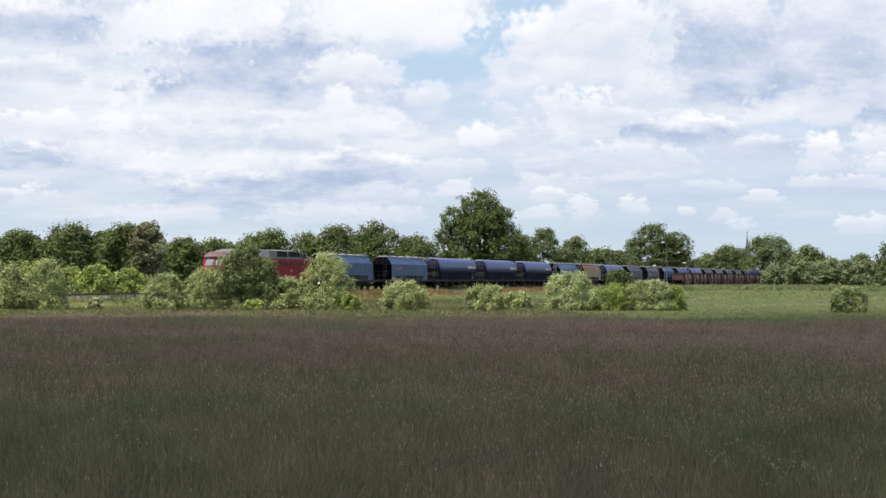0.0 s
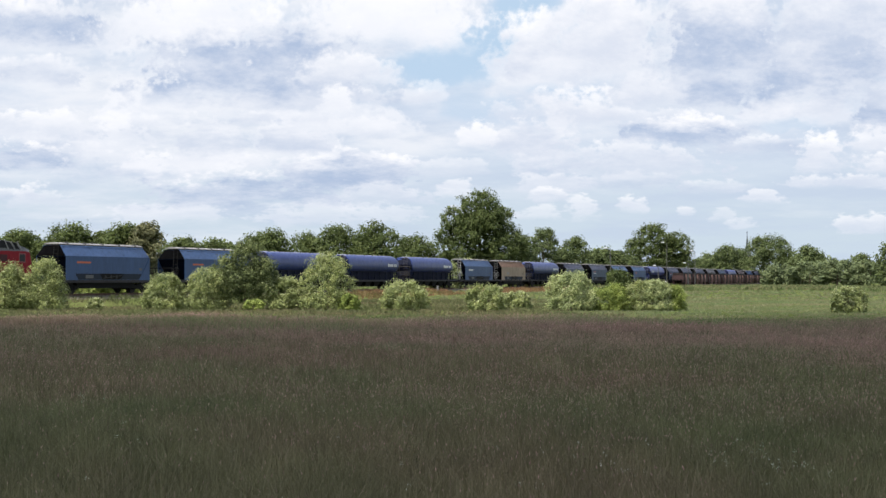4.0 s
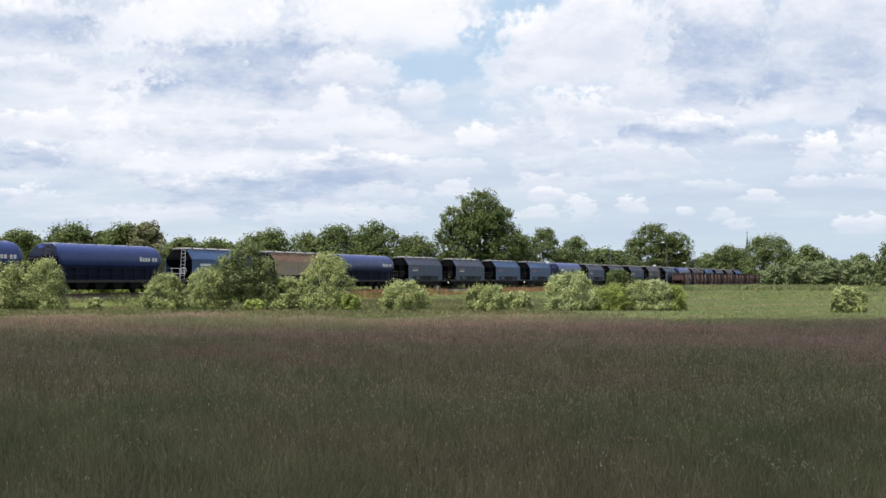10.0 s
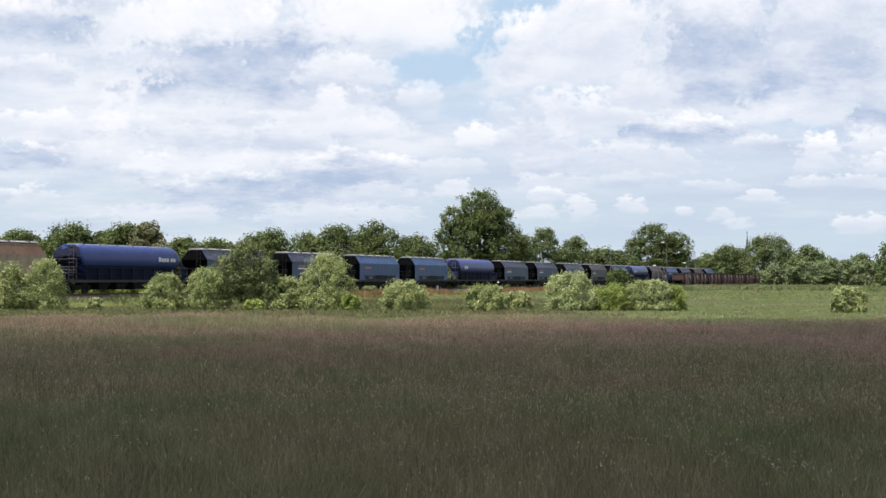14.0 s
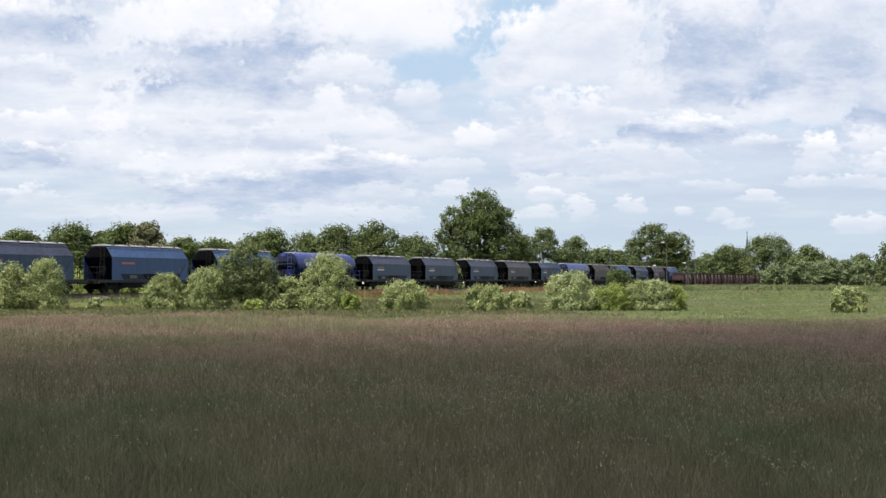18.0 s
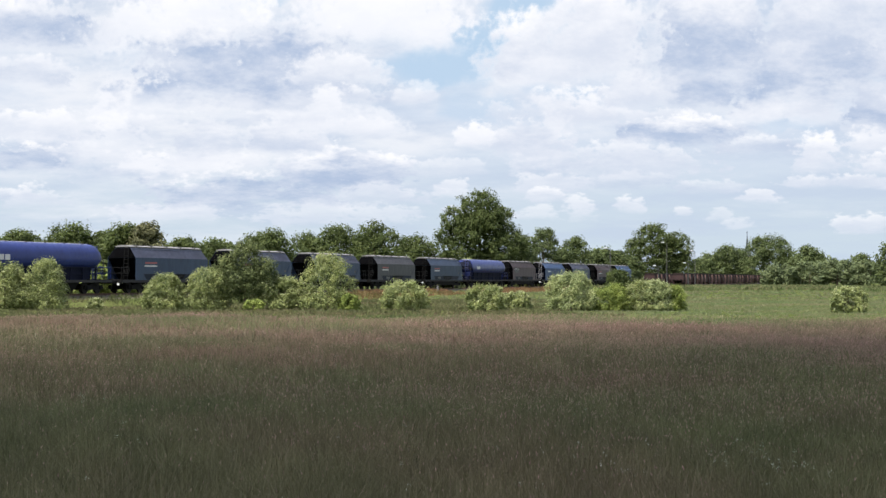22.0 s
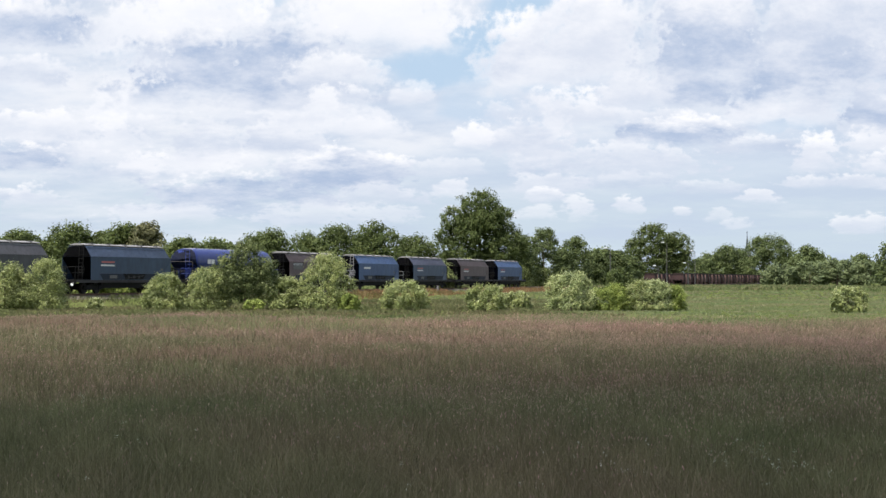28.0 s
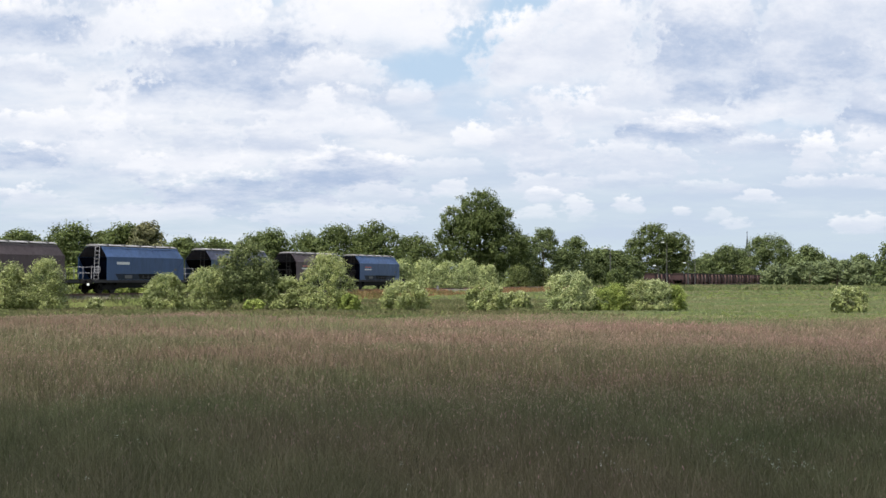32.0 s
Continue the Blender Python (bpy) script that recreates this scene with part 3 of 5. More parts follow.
def locomotive():
    """A six-axle red diesel engine with a grey roof and a cab at each end."""
    w = tagged(new("diesel_locomotive"), "red six-axle diesel locomotive with a grey roof pulling the train", "locomotive")
    h, y = 9.75, 1.47
    bm = bmesh.new()
    nose = [(h, 1.42, 2.38, 0.98), (h - 0.05, 1.36, 2.43, 1.13), (h - 0.13, 1.30, 2.49, 1.26), (h - 0.36, 1.28, 2.92, 1.36), (h - 0.60, 1.28, 3.36, 1.41), (h - 1.2, 1.28, 3.40, 1.455), (h - 1.8, 1.28, 3.40, y)]
    rows = [(-x, z0, z1, wd) for x, z0, z1, wd in nose] + nose[::-1]
    add_loft(bm, [[(x, -wd, z0), (x, -wd, z1), (x, -wd * 0.5, z1 + 0.04), (x, wd * 0.5, z1 + 0.04), (x, wd, z1), (x, wd, z0)] for x, z0, z1, wd in rows])
    body = part("body", bm, P_RED, w)
    bm = bmesh.new()
    add_loft(bm, [[(x, -wd, 3.38), (x, -wd + 0.12, z - 0.12 * (z > 3.7)), (x, -wd * 0.45, z), (x, wd * 0.45, z), (x, wd - 0.12, z - 0.12 * (z > 3.7)), (x, wd, 3.38)] for x, z, wd in
                  ((-h + 0.45, 3.55, 1.30), (-h + 1.0, 3.85, 1.40), (-h + 3.0, 4.30, 1.46), (-h + 5.0, 4.38, 1.46), (h - 4.5, 4.38, 1.46), (h - 3.0, 4.26, 1.46), (h - 1.0, 3.82, 1.40), (h - 0.45, 3.55, 1.30))])
    roof = part("roof", bm, P_ROOF, w, "matt grey roof")
    box_part("roof_walk", (-h + 4.6, -0.6, -0.55, 0.55, 4.38, 4.56), M_STEEL, roof)
    box_part("exhaust_box", (-1.4, 0.2, -0.5, 0.5, 4.38, 4.60), M_STEEL, roof)
    for x0, x1 in ((0.9, 3.3), (3.6, 6.4)):
        bm = bmesh.new()
        bm.faces.new([bm.verts.new(p) for p in ((x0, -1.445, 3.62), (x1, -1.445, 3.62), (x1, -1.365, 4.20), (x0, -1.365, 4.20))])
        bmesh.ops.solidify(bm, geom=bm.faces, thickness=0.02)
        part("cooler_grille", bm, M_DARK, roof)
    for x0, x1 in ((6.7, 7.2), (7.45, 7.9)):
        bm = bmesh.new()
        bm.faces.new([bm.verts.new(p) for p in ((x0, -1.45, 3.56), (x1, -1.45, 3.56), (x1 - 0.35, -1.36, 4.05), (x0 - 0.35, -1.36, 4.12))])
        bmesh.ops.solidify(bm, geom=bm.faces, thickness=0.02)
        part("roof_vent", bm, M_DARK, roof)
    bm = bmesh.new()
    add_prism(bm, [(-3.4, 3.5), (-0.9, 3.5), (-0.9, 4.34), (-2.3, 4.34)], -1.49, -1.455)
    part("roof_panel", bm, paint("removable_panel_grey", (0.25, 0.25, 0.26), 0.5), roof, "pale removable roof panel")
    # opaque pale glass: the reflected sky is put into its base colour
    glass = plain("sky_pale_cab_glass", (0.24, 0.27, 0.29), 0.08, 0.0, 0.15, 4.0, 0.6)
    bm = bmesh.new()
    add_loft(bm, [[(x, -wd, 3.40), (x, -wd + 0.06, z - 0.05), (x, -wd * 0.5, z), (x, wd * 0.5, z), (x, wd - 0.06, z - 0.05), (x, wd, 3.40)] for x, z, wd in
                  ((-h + 0.40, 3.52, 1.34), (-h + 0.52, 3.66, 1.40), (-h + 1.1, 3.92, 1.44), (-h + 1.7, 4.04, 1.47))])
    part("cab_brow", bm, paint("faded_red_brow", (0.070, 0.036, 0.040), 0.5), roof, "faded pinkish cab roof brow")
    for c in (0.75, 3.45, 6.55, 7.32, 8.05):
        bm = bmesh.new()
        add_cyl(bm, (c, -1.47, 3.52), (c - 0.35 * (c > 6), -1.37, 4.24 - 0.14 * (c > 7)), 0.055, 0.055, 6)
        part("roof_strut", bm, M_HATCH, roof)
    for e in (-1, 1):
        for yy in (-0.58, 0.58):
            for nm, mm, z0, z1, a0, a1, out in (("window_frame", M_SURROUND, 2.53, 3.32, 0.53, 0.50, 0.02), ("cab_window", glass, 2.60, 3.24, 0.44, 0.42, 0.10)):
                bm = bmesh.new()
                xs = [e * (h - 0.13 - (z - 2.49) * 0.54 + out) for z in (z0, z1)]
                bm.faces.new([bm.verts.new(p) for p in ((xs[0], yy - a0, z0), (xs[0], yy + a0, z0), (xs[1], yy + a1, z1), (xs[1], yy - a1, z1))])
                bmesh.ops.solidify(bm, geom=bm.faces, thickness=0.03)
                part(nm, bm, mm, w)
        box_part("light_band", (min(e * (h - 0.02), e * (h + 0.02)), max(e * (h - 0.02), e * (h + 0.02)), -1.05, 1.05, 1.62, 1.80), M_HATCH, w)
        box_part("nose_emblem", (min(e * (h - 0.03), e * (h + 0.015)), max(e * (h - 0.03), e * (h + 0.015)), -0.22, 0.22, 2.02, 2.22), M_REDMARK, w)
        for yy in (-0.8, 0.8):
            bm = bmesh.new()
            add_cyl(bm, (e * h, yy, 1.73), (e * (h + 0.06), yy, 1.73), 0.13, 0.13, 12)
            part("headlight", bm, M_HATCH, w)
        x0, x1 = sorted((e * (h - 1.15), e * (h - 1.95)))
        surround = box_part("side_window_frame", (x0, x1, -1.484, -1.44, 2.52, 3.24), M_SURROUND, w)
        box_part("pane", (x0 + 0.08, x1 - 0.08, -1.492, -1.46, 2.60, 3.16), M_DARK, surround)
        for q in (2.42, 3.18):
            bm = bmesh.new()
            add_cyl(bm, (e * (h - q), -1.50, 1.5), (e * (h - q), -1.50, 2.7), 0.02, 0.02, 6)
            part("handrail", bm, M_HATCH, w)
        box_part("cab_door", (min(e * (h - 2.5), e * (h - 3.1)), max(e * (h - 2.5), e * (h - 3.1)), -1.482, -1.462, 1.4, 3.25), P_RED, w)
        box_part("pilot", (min(e * (h - 0.1), e * (h - 0.5)), max(e * (h - 0.1), e * (h - 0.5)), -1.35, 1.35, 0.45, 1.28), M_STEEL, w)
        buffers(w, e * (h - 0.05), e)
    for i in range(4):
        for z0, z1 in ((1.75, 2.42), (2.52, 3.15)):
            c = -5.6 + i * 1.25
            box_part("side_louvre", (c, c + 0.95, -1.49, -1.462, z0, z1), M_LOUVRE, w)
    for c in (1.4, 2.6, 3.9, 5.6):
        box_part("engine_room_window", (c, c + 0.8, -1.488, -1.462, 2.6, 3.12), M_LOUVRE, w)
    box_part("logo_panel", (3.9, 4.4, -1.487, -1.462, 2.0, 2.3), M_REDMARK, w)
    box_part("frame_band", (-h + 0.2, h - 0.2, -1.49, 1.49, 1.02, 1.30), M_SOLE, w, "grimy frame band")
    box_part("fuel_tank", (-3.4, 3.4, -1.3, 1.3, 0.30, 1.02), M_STEEL, w, "", 0.06)
    for e in (-1, 1):
        for yy in (-1.27, 1.19):
            bm = bmesh.new()
            add_prism(bm, [(e * 6.2 + q, z) for q, z in ((-2.7, 0.55), (-2.5, 0.42), (2.5, 0.42), (2.7, 0.55), (2.7, 1.02), (-2.7, 1.02))], yy, yy + 0.08)
            part("bogie_skirt", bm, M_STEEL, w)
        bogie(w, e * 6.2, 1.8, (-1.85, 0.0, 1.85))
    return w


def build_train():
    out = [(locomotive(), REAR[0] - 9.65)]
    for k, (code, u) in enumerate(zip(TRAIN, REAR[1:]), 1):
        if code[0] in "nu":
            pm = P_NAVY if code[0] == "n" else P_ULTRA
            word = "navy-blue barrel-shaped hopper wagon with white lettering bars" if code[0] == "n" else "bright ultramarine barrel-shaped hopper wagon with a white emblem"
            w = round_hopper(pm, WORD if code[0] == "n" else MONO, M_RUSTY if code[0] == "n" else P_ULTRA, word)
            out.append((w, u - 7.6))
        else:
            a, b, word, lad = SLOT[code[0]]
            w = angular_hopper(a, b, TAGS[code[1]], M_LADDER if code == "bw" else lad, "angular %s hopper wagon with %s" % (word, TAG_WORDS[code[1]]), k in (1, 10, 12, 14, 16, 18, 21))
            out.append((w, u - 6.1))
    return out


TRAIN_THINGS = build_train()


# ---- foliage ----
def leaf_mesh(name, centres, normals, size, rng, material, parent=None):
    """Small pointed leaves at the centres, roughly facing along the normals."""
    k = len(centres)
    nrm = normals + rng.normal(0, 0.34, (k, 3))
    nrm /= np.linalg.norm(nrm, axis=1, keepdims=True) + 1e-9
    ref = rng.normal(0, 1, (k, 3))
    u = np.cross(nrm, ref)
    u /= np.linalg.norm(u, axis=1, keepdims=True) + 1e-9
    w = np.cross(nrm, u)
    s = size * rng.uniform(0.55, 1.35, (k, 1))
    v = np.empty((k, 4, 3))
    v[:, 0] = centres - u * s
    v[:, 1] = centres - w * s * 0.55 + nrm * s * 0.15
    v[:, 2] = centres + u * s
    v[:, 3] = centres + w * s * 0.55 + nrm * s * 0.15
    f = np.arange(k * 4).reshape(k, 4)
    return mesh_np(name, v.reshape(-1, 3), f, material, parent)


def crown_points(rng, lobes, clump, leaves, deep=0.25, aspect=0.8):
    """Leaf places: domed sprays sit on the shells of the lobes; the leaves of a spray face away from its middle."""
    lobes = np.array(lobes)
    area = lobes[:, 3] * lobes[:, 5]
    n = int(max(40, 4.6 * area.sum() / (clump * clump)))
    pick = rng.choice(len(lobes), n, p=area / area.sum())
    d = rng.normal(0, 1, (n, 3))
    d /= np.linalg.norm(d, axis=1, keepdims=True)
    d[:, 2] = np.where(d[:, 2] < -0.5, -d[:, 2], d[:, 2])
    rad = np.where(rng.uniform(0, 1, (n, 1)) < deep, rng.uniform(0.15, 0.65, (n, 1)), rng.uniform(0.72, 1.03, (n, 1)))
    cc = lobes[pick, :3] + d * (lobes[pick, 3:6] - 0.4 * clump) * rad
    per = max(8, leaves // n)
    size = clump * rng.uniform(0.35, 1.5, (n, 1, 1))
    e = rng.normal(0, 1, (n, per, 3)) + d[:, None] * 0.55 + np.array([0, 0, 0.5])
    e /= np.linalg.norm(e, axis=2, keepdims=True)
    shell = rng.uniform(0.45, 1.0, (n, per, 1)) ** 0.6
    off = e * shell * size * np.array([1.0, 1.0, aspect]) + rng.normal(0, 0.22, (n, per, 3)) * size
    pts = (cc[:, None] + off).reshape(-1, 3)
    return pts, e.reshape(-1, 3) + rng.normal(0, 0.15, (n * per, 3)) + np.array([0, 0, 0.25])


def umbels(rng, pts, out, share_of, size, material, parent):
    """Flat cream flower heads on the outermost sprays."""
    up = np.nonzero(out[:, 2] + 0.3 * rng.normal(0, 1, len(out)) > 0.75)[0]
    sel = rng.choice(up, min(len(up), int(share_of * len(pts))), replace=False)
    at = pts[sel] + out[sel] * 0.05
    tagged(leaf_mesh("blossom", at, out[sel] * 0.6 + np.array([0, -0.1, 0.8]), size, rng, material, parent), "flat cream flower heads")


def woody(name, rng, x, y, width, height, bole, mats, leaves, leaf, label, category, group, lobes=None, clump=0.10, bloom=0.0):
    """A trunk with limbs under a crown of many leaves."""
    z0 = ground_z(x, y)
    t = tagged(new(name), label, category, group)
    t.matrix_basis = Matrix.Translation((x, y, z0))
    r = width / 2
    base = height * bole
    if lobes is None:
        lobes = []
        for i in range(22):
            f = 0.03 + 0.87 * (i + rng.uniform(0, 1)) / 22
            a = i * 2.4 + rng.uniform(-0.5, 0.5)
            g = (f - 0.34) / 0.63
            edge = r * math.sqrt(max(0.05, 1 - g * g))
            lr = min(r, height * 0.5) * rng.uniform(0.32, 0.50)
            out = max(0.0, edge - lr) * rng.uniform(0.75, 1.1)
            lz = min(max(base + (height - base) * f, lr * 0.55), height - lr * 0.9)
            lobes.append((math.cos(a) * out, math.sin(a) * out, lz, lr, lr, lr * rng.uniform(0.75, 0.95)))
        if height < 6:
            # low boughs that reach the ground all round
            for i in range(9):
                a, lr = i * 0.7 + rng.uniform(-0.2, 0.2), min(r, height * 0.5) * rng.uniform(0.30, 0.42)
                lobes.append((math.cos(a) * r * 0.66, math.sin(a) * r * 0.66, lr * 0.55, lr, lr, lr * 0.9))
    bm = bmesh.new()
    tr = max(0.05, height * 0.022)
    top = Vector((rng.uniform(-0.1, 0.1) * r, rng.uniform(-0.1, 0.1) * r, height * 0.62))
    mid = Vector((top.x * 0.4, top.y * 0.4, max(base, height * 0.25)))
    add_cyl(bm, (0, 0, -0.2), mid, tr, tr * 0.75, 8)
    add_cyl(bm, mid, top, tr * 0.75, tr * 0.3, 7)
    part("trunk", bm, M_BARK, t)
    for lx, ly, lz, ra, rb, rc in lobes[:6]:
        bm = bmesh.new()
        add_cyl(bm, mid + Vector((0, 0, rng.uniform(-0.1, 0.25) * height * 0.3)), (lx * 0.8, ly * 0.8, lz), tr * 0.4, tr * 0.1, 5)
        part("limb", bm, M_BARK, t)
    tall = height > 6
    pts, out = crown_points(rng, lobes, clump * width, leaves, 0.38 if tall else 0.22, 0.85 if tall else 1.35)
    if not tall:
        # leafy shoots that stand out of a bush's outline
        k, per = int(16 + 8 * width), 26
        lb = np.array(lobes)[rng.integers(0, len(lobes), k)]
        dd = rng.normal(0, 1, (k, 3)) * np.array([1, 1, 0.5]) + np.array([0, 0, 0.8])
        dd /= np.linalg.norm(dd, axis=1, keepdims=True)
        f = np.linspace(0, 1, per)[None, :, None]
        along = 0.8 + (0.2 + rng.uniform(0.05, 0.42, (k, 1, 1))) * f
        sp = (lb[:, None, :3] + dd[:, None] * lb[:, None, 3:6] * along) + rng.normal(0, 1, (k, per, 3)) * (0.085 * (1.15 - f))
        pts = np.concatenate([pts, sp.reshape(-1, 3)])
        out = np.concatenate([out, np.repeat(dd, per, axis=0) + rng.normal(0, 0.4, (k * per, 3)) + np.array([0, 0, 0.4])])
    pts[:, 2] = np.maximum(pts[:, 2], 0.03)
    leaf_mesh("crown", pts, out, leaf, rng, mats, t)
    if bloom:
        umbels(rng, pts, out, bloom, leaf * 1.1, F_UMBEL, t)
    return t


F_DARK = foliage("dark_oak_leaves", (0.045, 0.063, 0.022), (0.094, 0.118, 0.040), 0.28)
F_MID = foliage("green_leaves", (0.058, 0.080, 0.033), (0.108, 0.134, 0.053), 0.28)
F_GREY = foliage("dull_olive_leaves", (0.085, 0.090, 0.048), (0.145, 0.142, 0.078), 0.28)
F_WILLOW = foliage("willow_leaves", (0.085, 0.110, 0.054), (0.128, 0.155, 0.077), 0.28)
F_BUSH = foliage("elder_leaves", (0.108, 0.137, 0.052), (0.263, 0.294, 0.115), 0.20, (0.385, 0.406, 0.176))
F_BUSH_PALE = foliage("flowering_elder_leaves", (0.119, 0.158, 0.064), (0.330, 0.368, 0.169), 0.20, (0.450, 0.470, 0.233))
F_BUSH_DEEP = foliage("deep_elder_leaves", (0.038, 0.055, 0.021), (0.125, 0.149, 0.058), 0.20, (0.232, 0.251, 0.113))
F_LIME = foliage("lime_green_leaves", (0.090, 0.127, 0.028), (0.254, 0.304, 0.082), 0.3, (0.360, 0.394, 0.131))
F_FRESH = foliage("fresh_green_leaves", (0.046, 0.066, 0.022), (0.130, 0.150, 0.055), 0.28)
F_UMBEL = foliage("cream_elder_blossom", (0.245, 0.268, 0.144), (0.359, 0.376, 0.220), 0.3, (0.458, 0.468, 0.304))

RNG = np.random.default_rng(7)
# x, y, width, height of the trees behind the line
LEFT_TREES = [(-76, 210, 10, 9.8), (-62.5, 202, 8.5, 8.9), (-55, 202, 9.5, 9.8), (-51.5, 210, 7, 9.1), (-46, 198, 7, 9.7),
              (-38.5, 205, 7, 7.6), (-36, 216, 7, 7.8), (-36, 228, 6, 7.6), (-68, 220, 9, 9.3), (-60, 216, 8, 8.4), (-49, 221, 8, 8.6), (-41, 216, 7, 8.0), (-34, 222, 7, 7.1), (-56.5, 226, 8, 8.9)]
MIDDLE_TREES = [(-29.5, 230, 10.4, 10.2), (-26, 262, 9.2, 10.6), (-18.6, 242, 9.8, 11.2), (-11.6, 238, 10.4, 11.8), (-5.3, 262, 10.4, 10), (-33, 250, 9.5, 9.5), (-15, 268, 10, 10.2), (-23, 245, 7, 8.8), (-7, 275, 9, 9)]
RIGHT_TREES = [(15.2, 262, 6, 9.2), (20, 272, 7.2, 12), (28.2, 292, 7.5, 10.8), (37, 322, 9, 9.2), (41.5, 330, 7, 8.8), (25, 285, 6, 8.2), (33, 300, 7, 8), (46, 345, 8, 7.5)]
FAR_TREES = [(91, 480, 11, 9), (100, 485, 13, 13.6), (114.0, 480, 18, 17), (110, 510, 12, 13), (96, 500, 10, 11), (121, 485, 10, 11),
             (114.3, 430, 12, 12.4), (121, 440, 10, 10), (109, 420, 9, 9.3), (128, 420, 9, 9.5), (86, 500, 12, 8.5)]
WILLOWS = [(92, 345, 10.5, 6.2), (97.5, 340, 11.5, 6.5), (104.0, 336, 11.5, 6.4), (88, 360, 9, 5.6), (101, 352, 11, 6.9)]


def build_trees():
    for lab, rows, mm, grp in (("dense dark green broadleaf tree behind the railway", LEFT_TREES, F_DARK, "trees behind the line"),
                               ("green broadleaf tree behind the railway", MIDDLE_TREES, F_DARK, "trees behind the line"),
                               ("green broadleaf tree near the station", RIGHT_TREES, F_MID, "trees behind the line"),
                               ("distant green broadleaf tree by the village", FAR_TREES, F_MID, "far trees"),
                               ("rounded grey-green willow shrub at the field's edge", WILLOWS, F_WILLOW, "willows at the field")):
        for x, y, wd, h in rows:
            small = y > 320
            woody("tree" if grp != "willows at the field" else "willow", RNG, x, y, wd * 1.15, h, 0.03, mm, int((5500 if small else 9500) * max(1.0, wd * h / 105)), 0.32 if small else 0.215, lab, "tree", grp, None, 0.082)
    woody("tree", RNG, -42.3, 196, 6.8, 10.2, 0.03, F_GREY, 11000, 0.20, "olive-brown flowering tree behind the railway", "tree", "trees behind the line", None, 0.09)
    big = [(0.2, 0, 13.6, 4.6, 4.4, 4.0), (-3.6, 0, 11.2, 3.9, 4, 3.6), (3.4, 0.5, 11.4, 3.9, 4, 3.6), (-5.2, 0, 8.0, 3.4, 3.6, 3.2), (0, -1.5, 9.5, 4.8, 4, 3.6), (5.2, 0, 8.4, 3.5, 3.6, 3.0), (7.9, 0, 7.2, 2.5, 2.6, 2.5), (-4.6, 0, 4.6, 3.4, 3.6, 2.8), (1.5, 0, 4.8, 4.6, 4, 3.0), (6.0, 0.5, 4.4, 3.3, 3.2, 2.8), (0, 0, 2.4, 5.5, 4, 2.4), (-2.2, -2.4, 6.6, 3.2, 2.6, 2.8), (3.0, -2.4, 6.4, 3.2, 2.6, 2.8), (0.6, -2.6, 11.0, 3.4, 2.6, 3.0)]
    woody("oak_tree", RNG, 6.4, 250, 16, 18.6, 0.12, F_DARK, 56000, 0.19, "tall spreading oak with a deep green crown", "tree", "trees behind the line", big, 0.052)
    two = [(1.9, -0.8, 8.6, 3.6, 3.4, 3.8), (-1.2, 0, 10.9, 4.6, 4.4, 3.9), (-4.6, 0, 8.2, 3.6, 4, 3.6), (-6.0, 0, 4.8, 2.6, 3, 3.0), (4.9, 0, 9.2, 3.6, 4, 3.5), (6.2, 0, 5.6, 2.6, 3, 3.2), (0, -1, 6, 5, 4, 3.6), (-3, -1, 3.0, 4, 3, 2.6), (3, -1, 3.0, 4.4, 3, 2.6)]
    two = [tuple(1.136 * v for v in q) for q in two]
    woody("oak_tree", RNG, 58.5, 375, 18, 15.6, 0.1, F_DARK, 28000, 0.25, "broad dark green oak beside the station lamps", "tree", "trees behind the line", two, 0.058)
    woody("tree", RNG, 67.5, 405, 9, 13.5, 0.1, F_DARK, 5200, 0.30, "green broadleaf tree near the station", "tree", "trees behind the line")
    woody("tree", RNG, 98, 300, 9, 10.5, 0.05, F_MID, 4200, 0.28, "green broadleaf tree at the field's edge", "tree", "trees behind the line")


# x, y, width, height of the shrubs in front of the line
FRONT = [(-31.5, 99, 4.6, 3.1), (-29.0, 100, 3.6, 3.7), (-20.0, 99, 3.5, 2.55), (-17.0, 99, 3.5, 3.0), (-11.4, 99.5, 3.0, 2.4), (-8.3, 99, 4.5, 4.0),
         (-6.6, 97, 1.7, 1.15), (-2.7, 98, 3.9, 2.0), (3.0, 94.5, 3.0, 1.8), (11.8, 96, 3.4, 1.7), (14.0, 96, 3.2, 2.05), (16.0, 96, 2.2, 1.75), (-25.6, 101, 1.3, 0.8), (-13.4, 97.5, 1.7, 0.75), (5.6, 103, 2.6, 1.2), (26.6, 90, 2.7, 1.6)]
PALE = [(-33.5, 98, 4.0, 2.7), (8.9, 95.5, 4.0, 2.65), (14.9, 95.5, 2.4, 2.1)]
BACK = [(-32, 127, 3.6, 2.9), (-30.2, 132, 4.2, 2.4), (-35, 128, 4.5, 2.7), (-38.2, 128, 4.5, 3.1), (-2.6, 196, 4.6, 5.2), (0.5, 200, 5.2, 4.8), (3.8, 212, 5.0, 5.4), (7.0, 220, 4.6, 4.6), (-6.0, 196, 4.0, 5.0), (13.2, 240, 5.0, 4.6), (18.4, 252, 4.5, 4.2)]


